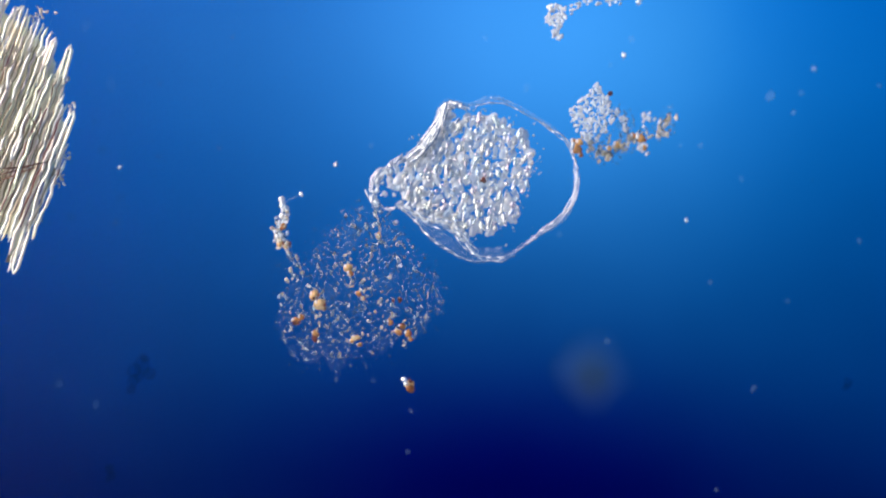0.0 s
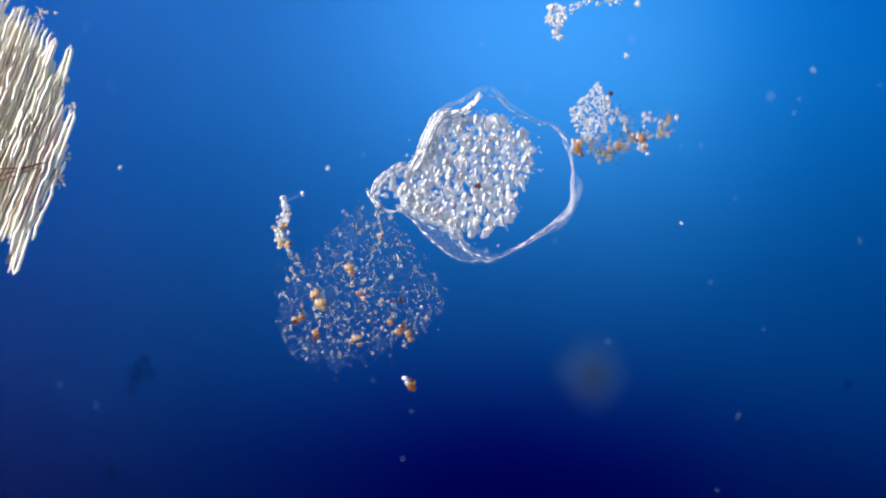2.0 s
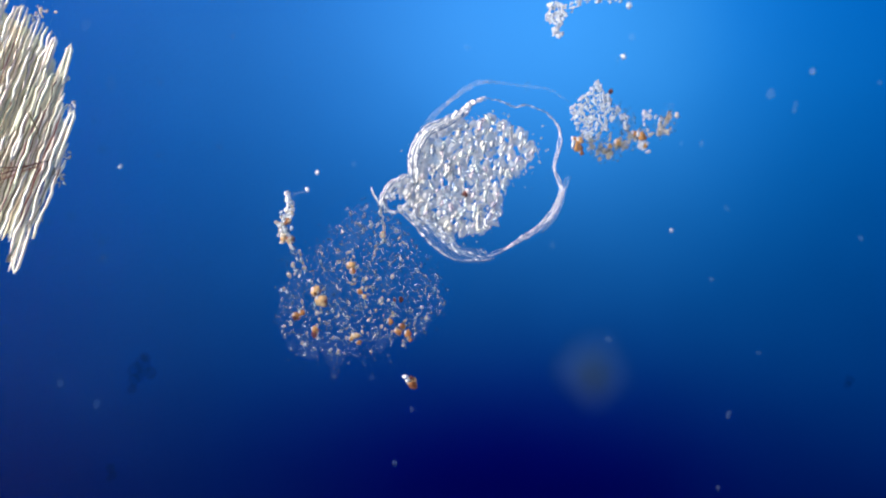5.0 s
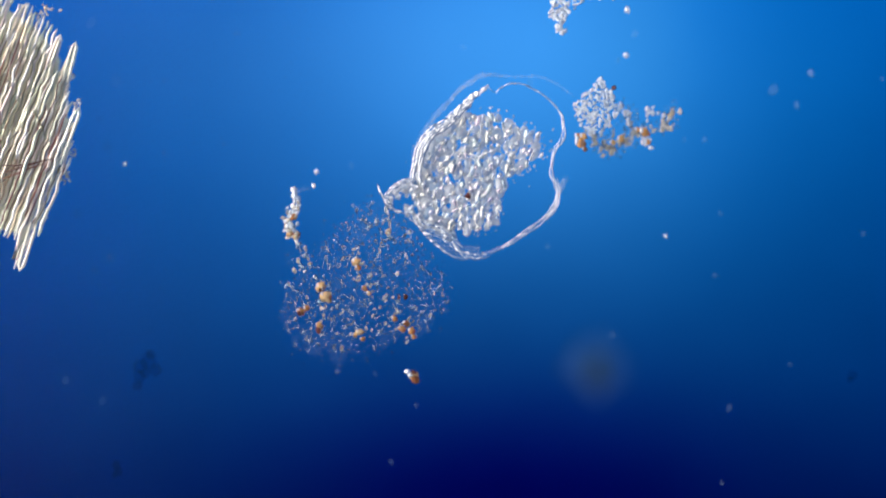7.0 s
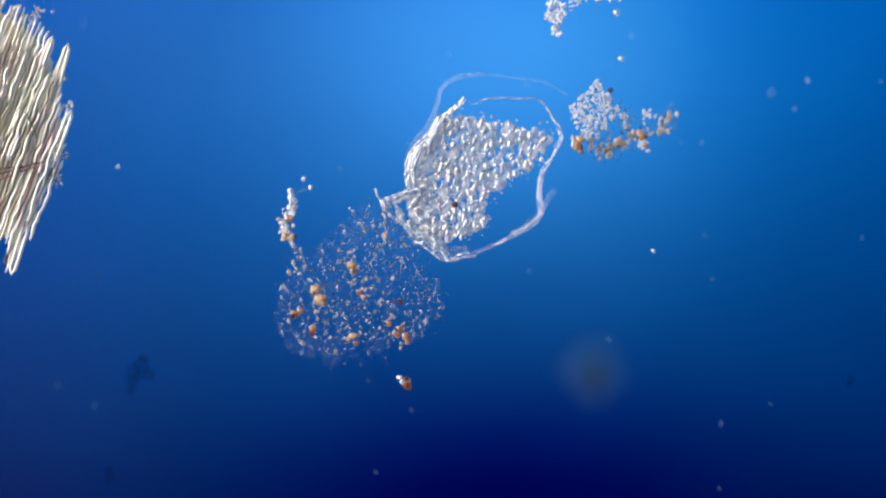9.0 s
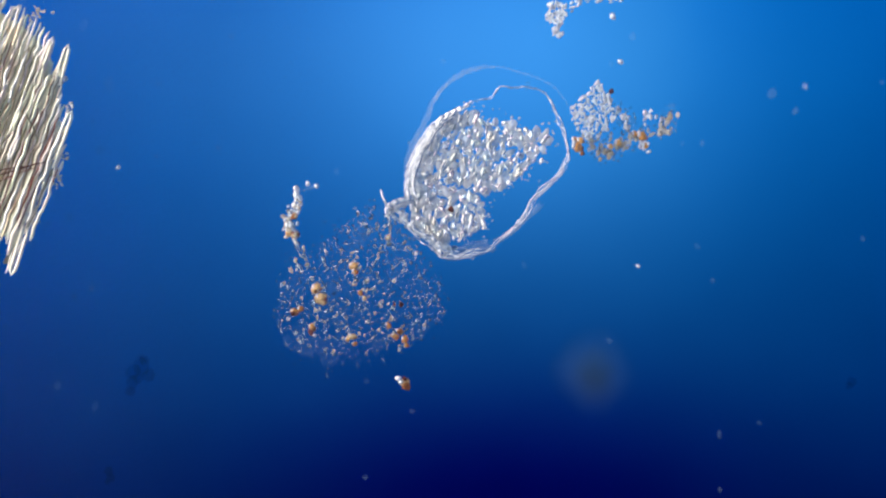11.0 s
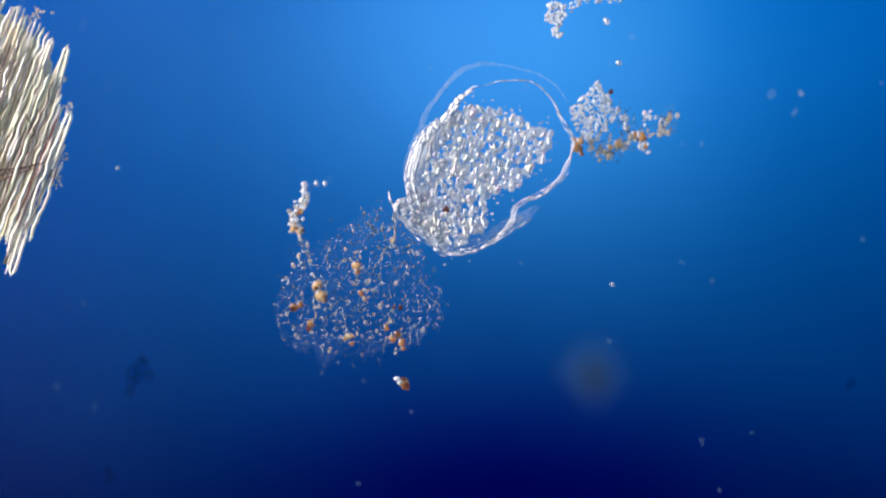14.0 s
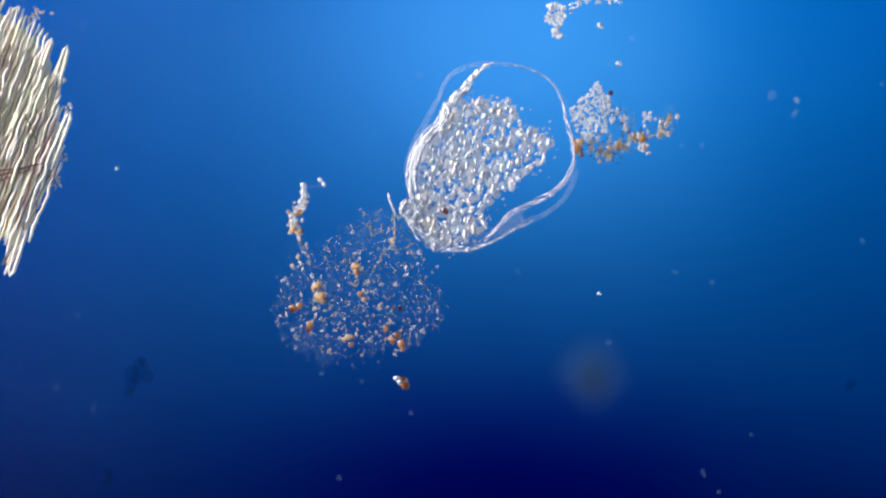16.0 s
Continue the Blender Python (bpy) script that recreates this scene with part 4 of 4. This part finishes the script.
def reach(points, angles):
    """How far the plasma's outline lies from its drifting grain in each direction."""
    (cx, cy), ring = points[0], np.array(points[1:])
    dx, dy = np.cos(angles)[:, None], np.sin(angles)[:, None]
    x0, y0 = ring[:, 0][None], ring[:, 1][None]
    ex, ey = np.roll(ring[:, 0], -1)[None] - x0, np.roll(ring[:, 1], -1)[None] - y0
    det = ex * dy - dx * ey
    det = np.where(np.abs(det) < 1e-9, 1e-9, det)
    r = (ex * (y0 - cy) - ey * (x0 - cx)) / det
    u = (dx * (y0 - cy) - dy * (x0 - cx)) / det
    return np.maximum(1.0, np.where((r > 0) & (u >= 0) & (u <= 1), r, 0.0).max(axis=1))


def plasma_courses(count, seed, wide=1.0):
    """Ways of grains that drift with the plasma and keep it evenly filled: for each time an array of places."""
    rng = np.random.default_rng(seed)
    times = sorted(PLASMA)
    even = rng.uniform((675, 155), (1005, 455), (6400, 2))
    loose = rng.normal(0, 0.16 * math.sqrt(42000 / count), (count, 2))
    ways, share, angle = {}, None, None
    for t in times:
        grain, ring = np.array(PLASMA[t][0]), np.array(PLASMA[t][1:])
        ring = ring.mean(axis=0) + (ring - ring.mean(axis=0)) * wide
        outline = [tuple(grain)] + [tuple(p) for p in ring]
        x0, y0, x1, y1 = ring[:, 0], ring[:, 1], np.roll(ring[:, 0], -1), np.roll(ring[:, 1], -1)
        px, py = even[:, :1], even[:, 1:]
        cross = ((y0 > py) != (y1 > py)) & (px < (x1 - x0) * (py - y0) / np.where(y1 == y0, 1e-9, y1 - y0) + x0)
        fill = even[cross.sum(axis=1) % 2 == 1]
        aim = fill[:count]
        if share is None:
            at = aim.copy()
        else:
            at = grain + np.stack([np.cos(angle), np.sin(angle)], 1) * (share * reach(outline, angle))[:, None]
            # spread the grains over the whole plasma with the least movement
            for k in range(60):
                way = np.array((math.cos(k * 2.4), math.sin(k * 2.4)))
                here, there = at @ way, np.sort(aim @ way)
                shift = np.empty(count)
                shift[np.argsort(here)] = there - np.sort(here)
                at = at + 0.7 * shift[:, None] * way
        for _ in range(6):
            near = ((fill[:, None] - at[None]) ** 2).sum(axis=2).argmin(axis=1)
            hits = np.bincount(near, minlength=count)
            mean = np.stack([np.bincount(near, fill[:, k], minlength=count) for k in (0, 1)], 1) / np.maximum(1, hits)[:, None]
            at = np.where(hits[:, None] > 0, mean, at)
        angle = np.arctan2(at[:, 1] - grain[1], at[:, 0] - grain[0])
        share = np.minimum(0.97, np.hypot(*(at - grain).T) / reach(outline, angle))
        ways[t] = at + loose
    return [{t: tuple(ways[t][i]) for t in times} for i in range(count)]


def microbe():
    rng = random.Random(77)
    cell = thing("microbe", CELL, "clear rounded microbe with a wrinkled membrane, full of pale granules", "microbe")
    every = (-1, 2)
    edge_parts(cell, "membrane_rim", BACK, 30, 0.060, ((every, 0, 1.6, 4.2), ((-1, 0.8), -8, 2.0, 2.9), ((0.05, 0.62), 6, 1.6, 1.6), ((0.2, 0.95), -4, 2.0, 2.0)), M_RIM, "thick bright folded rim of the membrane", 1.0)
    edge_parts(cell, "membrane_rim", CROWN, 84, 0.060, ((every, 0, 1.8, 1.25), ((0.36, 2), -4, 2.8, 0.95), ((0.62, 0.9), 3, 2.2, 0.8)), M_RIM, "thin bright rim of the membrane", 4.0)
    edge_parts(cell, "membrane_rim", BELLY, 32, 0.058, (((0.3, 2), 0, 2.0, 2.3), ((-1, 0.34), 0, 2.0, 1.1), ((0.35, 0.9), -6, 3.0, 1.5), ((0.1, 0.75), 6, 3.0, 1.2)), M_RIM, "folded rim of the membrane at the belly", 5.0)
    edge_parts(cell, "membrane_rim", SNOUT, 16, 0.060, ((every, 0, 1.6, 2.4), ((0.1, 0.7), -5, 2.0, 1.6)), M_RIM, "beaded rim of the membrane round the snout", 6.0)
    edge_parts(cell, "membrane_veil", VEIL, 52, 0.020, ((every, 0, 2.0, 2.0), ((-0.1, 0.62), 3, 2.5, 3.4)), M_VEIL, "faint outer veil of the membrane", 2.0, 0.25)
    edge_parts(cell, "membrane_rim", FOLD, 28, 0.054, (((-1, 0.55), 0, 2.0, 1.7), ((0.5, 2), 0, 2.0, 0.7)), M_RIM, "outer folded rim of the membrane under the belly", 8.0)
    edge_parts(cell, "membrane_fold", FOLD, 28, 0.012, ((every, 0, 2.5, 2.6), (every, 8, 3, 5.5), ((0.2, 0.9), 17, 3, 5.5)), M_VEIL, "soft fold of the membrane", 3.0, 0.4)
    edge_parts(cell, "membrane_fold", SKIRT, 18, 0.042, ((every, 0, 1.6, 1.3), (every, -5, 2.5, 2.6)), M_VEIL, "loose outer fold of the membrane", 7.0, 0.4)
    times = sorted(PLASMA)

    def flow(ob, course, z, turn, spin, tilt):
        def go(t):
            return Matrix.Translation(spot(*course[t], z) - CELL) @ pose(0, 0, 0, tilt, 0, turn + spin * t)
        FLOWS.append((ob, go, times))

    def flowing(name, meshes, count, small, large, longest, z, lean, wide=1.0):
        for course in plasma_courses(count, count, wide):
            ob = piece(name, rng.choice(meshes), cell)
            r, st = small + (large - small) * rng.random() ** 2, rng.uniform(1.05, longest)
            ob.scale = (r / 1000 * st ** 0.5, r / 1000 / st ** 0.5, r / 1000 * 0.45)
            flow(ob, course, z + rng.uniform(-0.005, 0.005), lean + rng.gauss(0, 24), rng.uniform(-1.5, 1.5), rng.uniform(-8, 8))

    lobes = lumps("plasma_lobe", M_LOBE, 5, 0.3, 3, (1, 1, 0.55), 1.8)
    grains = lumps("granule", M_GRAN, 8, 0.18, 2, (1, 1, 1), 1.2)
    flowing("plasma_lobe", lobes, 240, 5, 9.5, 1.9, 0.045, 75, 1.0)
    flowing("granule", grains, 140, 3.4, 7.8, 2.6, 0.054, 78)
    flowing("small_granule", grains, 200, 2.1, 4.4, 2.2, 0.053, 76, 1.03)
    for course in plasma_courses(90, 5, 1.04):
        cloud = [(Vector((rng.gauss(0, 13), rng.gauss(0, 13), rng.uniform(-8, 8))) / 1000, rng.uniform(1.2, 2.4) / 1000) for _ in range(7)]
        flow(dust(cloud, M_CYTO, "plasma_dust", cell), course, 0.05, rng.uniform(0, 360), rng.uniform(-0.8, 0.8), 0)
    # swollen beads that line the snout
    beads = lumps("snout_bead", M_WHITE, 4, 0.25, 2, (1.3, 1, 0.5), 1.4)
    for k in range(110):
        ob = piece("snout_bead", rng.choice(beads), cell)
        r = (rng.uniform(2.0, 4.2) if k < 44 else rng.uniform(2.4, 4.8)) / 1000
        ob.scale = (r, r, r)

        def ride(t, edge=SNOUT if k < 44 else BELLY, s=rng.uniform(0.0, 0.72) if k < 44 else rng.uniform(0.45, 1.0), off=abs(rng.gauss(3, 5)), lean=rng.gauss(70, 25)):
            pl, wy = along_edge(edge[t], s)
            aside = np.array((-wy[1], wy[0])) / max(1e-6, math.hypot(*wy)) * off * (-1 if edge is SNOUT else 1)
            return Matrix.Translation(spot(pl[0] + aside[0], pl[1] + aside[1], 0.055) - CELL) @ pose(0, 0, 0, 0, 0, lean)
        FLOWS.append((ob, ride, sorted(SNOUT)))
    # thin plasma that lines the membrane on the snout's side
    for k in range(58):
        ob = piece("plasma_lobe", rng.choice(lobes), cell)
        r = (rng.uniform(6, 9) if k < 34 else rng.uniform(3, 6)) / 1000
        ob.scale = (r * 1.3, r, r)

        def line(t, edge=BACK if k < 22 else BELLY if k < 34 else SNOUT, s=k / 22 * 0.8 if k < 22 else 0.45 + (k - 22) / 24 if k < 34 else rng.uniform(0, 1), deep=0.06 + 0.10 * (k % 2) if k < 34 else rng.uniform(0.04, 0.36), z=rng.uniform(0.034, 0.046), turn=rng.uniform(0, 180)):
            pl = along_edge(edge[t], s)[0]
            mid = np.array([[np.interp(t, times, [PLASMA[u][i][c] for u in times]) for c in (0, 1)] for i in range(1, 15)]).mean(axis=0)
            at = np.array(pl[:2]) + (mid - np.array(pl[:2])) * deep
            return Matrix.Translation(spot(at[0], at[1], z) - CELL) @ pose(0, 0, 0, 0, 0, turn)
        FLOWS.append((ob, line, sorted(BACK)))
    red = lumps("red_granule", M_RED, 2, 0.25)
    for a, frac, r in ((0.0, 0.01, 4.0), (0.9, 0.07, 3.0), (2.6, 0.06, 2.6)):
        ob = piece("red_granule", red[0], cell, None, "red-brown food granule")
        ob.scale = (r / 1000 * 1.3, r / 1000, r / 1000)
        flow(ob, {t: (PLASMA[t][0][0] + 60 * frac * math.cos(a), PLASMA[t][0][1] + 60 * frac * math.sin(a)) for t in times}, 0.066, 60 + 20 * a, 0.5, 0)
    return cell


# ---- drifting specks ----
DRIFTS = []
SPECKS = lumps("drifting_speck", M_DRIFT, 4, 0.3)


def drift(size, stretch, *rows, label="tiny pale speck drifting in the water", meshes=SPECKS):
    rng = random.Random(len(DRIFTS) + 900)
    x, y = settle(*rows[0])
    z = size / 1000 * 0.8
    ob = new("drifting_speck", rng.choice(meshes))
    tagged(ob, label, "speck", "specks in the water")
    ob.location = spot(x, y, z)
    ob.scale = (size / 1000 * stretch ** 0.5, size / 1000 / stretch ** 0.5, size / 1000 * 0.8)
    turn = rng.uniform(40, 110)
    ob.rotation_euler = (0, 0, radians(turn))
    DRIFTS.append((ob, rows, z, turn))


BRIGHT = lumps("bright_speck", M_WHITE, 3, 0.25)
REDDISH = lumps("reddish_speck", M_VEIL, 2, 0.25)
drift(4.4, 1.3, (0, 594, 291), (1.5, 583, 297), (3.5, 571, 302), (4.2, 566, 305), (6.5, 556, 303), (7, 560, 304), (8, 544, 309), (9, 537, 317), (12.5, 552, 326), (16, 566, 319), meshes=BRIGHT)
drift(5, 1.2, (0, 859, 68), (2, 853, 79), (4, 836, 84), (6.5, 817, 83), (7, 821, 84), (8, 802, 90), (9, 796, 96), (11.5, 781, 112), (12.5, 772, 119), (14.5, 758, 123), (16, 744, 133))
drift(6, 1.3, (0, 1130, 3), (2, 1128, 7), (3.5, 1122, 11), (6.5, 1107, 14), (7, 1110, 18), (8, 1092, 21), (9, 1090, 23), (11.5, 1083, 31), (12.5, 1080, 34), (14.5, 1070, 40), (16, 1062, 46), meshes=BRIGHT)
drift(5, 1.2, (0, 1104, 98), (1, 1109, 97), (3.5, 1107, 102), (6.5, 1102, 96), (7, 1108, 98), (8, 1096, 103), (9, 1099, 104), (12.5, 1096, 112), (16, 1095, 113), meshes=BRIGHT)
drift(6, 1.2, (0, 1440, 122), (3.5, 1438, 126), (6.5, 1435, 128), (7, 1434, 130), (8, 1429, 137), (9, 1429, 143), (11.5, 1424, 155), (13, 1419, 161), (14.5, 1416, 168), (16, 1410, 178), meshes=REDDISH)
drift(9, 1.4, (0, 1363, 170))
drift(6, 1.2, (0, 1118, 70))
drift(5, 1.2, (0, 1080, 115), (3.5, 1096, 103), (7, 1094, 107), (9, 1083, 112), (16, 1080, 114))
drift(4.2, 1.4, (0, 212, 296), meshes=BRIGHT)
drift(7, 1.2, (0, 180, 266))
drift(4, 1.2, (0, 166, 215))
drift(6, 1.1, (0, 126, 384))
drift(4, 1.1, (0, 88, 394))
drift(5, 1.2, (0, 204, 395), (1.5, 197, 415), (3.5, 187, 425), (4.2, 184, 440), (6.5, 182, 470), (7, 195, 456), (9, 176, 484), (11.5, 160, 515), (12.5, 155, 523), (14.5, 145, 541), (16, 137, 558))
drift(4, 1.2, (0, 214, 350), (1.5, 212, 352), (7, 168, 478), (9, 140, 505), (12.5, 126, 537), (14.5, 122, 547), (16, 116, 562))
drift(9, 2.0, (0, 152, 46))
drift(10, 1.6, (0, 196, 150))
drift(4, 1.0, (0, 282, 148))
drift(4, 1.0, (0, 281, 277))
drift(7, 1.5, (0, 105, 679))
drift(7, 2.0, (0, 170, 716))
drift(5, 1.0, (0, 722, 800), (1.5, 715, 810), (3.5, 705, 817), (6.5, 690, 818), (7, 692, 817), (8, 676, 826), (9.2, 662, 837), (12.5, 640, 850), (14.5, 629, 857), (16, 600, 846))
drift(4, 1.0, (0, 727, 727))
drift(6, 1.8, (0, 1333, 688), (1.5, 1312, 731), (3.5, 1294, 740), (7, 1290, 722), (9, 1276, 750), (12.5, 1262, 775), (14.5, 1240, 790), (16, 1245, 838))
drift(6, 1.1, (0, 1075, 604))
drift(4, 1.0, (0, 1268, 867))
drift(5, 1.3, (0, 1312, 317), (3.5, 1293, 366), (4.2, 1290, 368), (7, 1275, 378), (9, 1248, 416), (11.5, 1230, 442), (12.5, 1220, 455), (14.5, 1203, 467), (16, 1195, 482))
drift(3.6, 1.3, (0, 1215, 390), (4.2, 1193, 404), (7, 1178, 418), (9, 1156, 444), (12.5, 1104, 490), (16, 1060, 520), meshes=BRIGHT)
drift(5, 1.2, (0, 1240, 258))
drift(4, 1.1, (0, 1204, 258))
drift(4, 1.1, (0, 1257, 499))
drift(5, 1.1, (0, 1521, 427))
drift(4, 1.1, (0, 1394, 533), (4.2, 1330, 620), (7, 1398, 645), (9, 1364, 715), (16, 1330, 770))
drift(5, 1.2, (0, 990, 415), (1.5, 984, 423), (3.5, 981, 434), (7, 969, 436), (9, 936, 480), (12.5, 925, 463), (16, 916, 480))
drift(7, 1.5, (0, 932, 156))
drift(5, 1.4, (0, 657, 258), (1.5, 647, 270), (3.5, 635, 284), (7, 622, 293), (9, 602, 299), (12.5, 590, 310), (16, 575, 330))
drift(4, 1.0, (0, 660, 674), (7, 664, 662), (9, 651, 674), (16, 640, 675))
drift(5, 1.3, (0, 1404, 200))
drift(4, 1.1, (0, 1556, 152))
drift(4, 1.1, (0, 412, 66))
drift(4, 1.2, (0, 388, 262))
drift(4, 1.1, (0, 700, 395), (1.5, 690, 385), (3.5, 697, 394), (4.2, 700, 402), (6.5, 706, 412), (7, 725, 412), (9, 734, 430), (11.5, 736, 450), (16, 742, 447), meshes=BRIGHT)
drift(5, 1.1, (0, 1418, 165), (7, 1410, 184), (16, 1404, 205))


# ---- dirt out of focus under the slide ----
def under_dirt(name, spots, material, label, category, low=UNDER - 0.004):
    rng = random.Random(len(name) + len(spots))
    x0, y0 = spots[0][:2]
    dirt = thing(name, spot(x0, y0, low), label, category)
    meshes = lumps("flake", material, 3, 0.25, 3, (1, 1, 0.12))
    for x, y, r in spots:
        s = r / 1000 * (1 - (low - FOCUS) / DIST)
        m = Matrix.Translation(spot(x, y, low + s * 0.12 * (1 if low > 0 else -1)) - dirt.location) @ pose(0, 0, 0, 0, 0, rng.uniform(0, 360)) @ Matrix.Diagonal((s, s, s, 1))
        piece("flake", rng.choice(meshes), dirt, m)


fibre_bundle()
CLOUD = debris_cloud()
right_cluster()
upper_cluster()
SPECK = amber_speck()
microbe()
under_dirt("dirt_blot", ((1048, 650, 44), (1030, 664, 34), (1068, 662, 34), (1054, 686, 30), (1052, 646, 18)), M_HAZE, "blurred grey-green dirt blot under the slide", "dirt")
under_dirt("dirt_smudge", ((252, 645, 14), (238, 655, 12), (264, 662, 11), (236, 674, 10), (246, 668, 9), (232, 690, 8), (256, 634, 8)), M_DARK, "dark ragged smudge lying on the slide", "dirt", 0.001)
under_dirt("dirt_smudge", ((1501, 677, 8), (1497, 685, 6)), M_DARK, "small dark smudge lying on the slide", "dirt", 0.001)
under_dirt("dirt_smudge", ((194, 830, 8), (198, 842, 7), (191, 848, 5)), M_DARK, "faint dark smudge lying on the slide", "dirt", 0.001)


def motions():
    """All that drifts, rolls and flows in the water."""
    # the painted light field shifts and turns to follow contrast changes over the view
    far = (1 - (LIGHT - FOCUS) / DIST) / 1000
    walk(field, [(t, pose(dx * far, -dy * far, 0, 0, 0, turn)) for t, dx, dy, turn in (
        (0, 22, -24, -2.4), (2.6, 22, -30, -2.6), (3.4, 18, -52, -3.2), (4.2, 18, -54, -3.2), (6.4, -22, 16, 1.0), (9.2, -30, 22, 1.2), (11.3, -22, 10, 0.6), (12.5, -18, 6, 0.0), (14.5, -14, 2, 0.0), (16, -12, -4, -0.6))])
    px, py = DEBRIS_PIVOT
    walk(CLOUD, [(t, Matrix.Translation(spot(px + dx, py + dy, 0)) @ pose(0, 0, 0, 0, 0, -math.degrees(a))) for t, a, dx, dy in (
        (0, 0, 0, 0), (1.5, 0.0, 0, 0), (2.5, 0.03, 0, -1), (4, 0.045, 0, -1), (6.5, 0.06, 0, 0), (8, 0.08, 0, 0), (9, 0.09, 0, 0),
        (11.5, 0.15, 0, 0), (12.5, 0.18, 0, 0), (13.5, 0.205, 0, 0), (14.5, 0.21, 0, 0), (15.5, 0.23, 0, 0), (16, 0.205, 0, 0))])
    rows = []
    for t, x, y, a in ((0, 722, 682, 0), (2, 725, 680, 4), (4, 726, 679, 8), (6.5, 729, 671, 10), (7, 731, 667, 10), (7.5, 725, 670, 10), (8, 718, 675, 10),
                       (9, 717, 678, 10), (11.5, 715, 679, 12), (12.5, 714, 680, 14), (16, 713, 678, 16)):
        rows.append((t, Matrix.Translation(spot(*settle(t, x, y), 0)) @ pose(0, 0, 0, 0, 0, a)))
    walk(SPECK, rows)
    for ob, go, times in FLOWS:
        walk(ob, [(t, go(t)) for t in times])
    for ob, path, z, turn in DRIFTS:
        if len(path) > 1:
            walk(ob, [(t, Matrix.Translation(spot(*settle(t, x, y), z)) @ pose(0, 0, 0, 0, 0, turn + 3 * t)) for t, x, y in path])


motions()
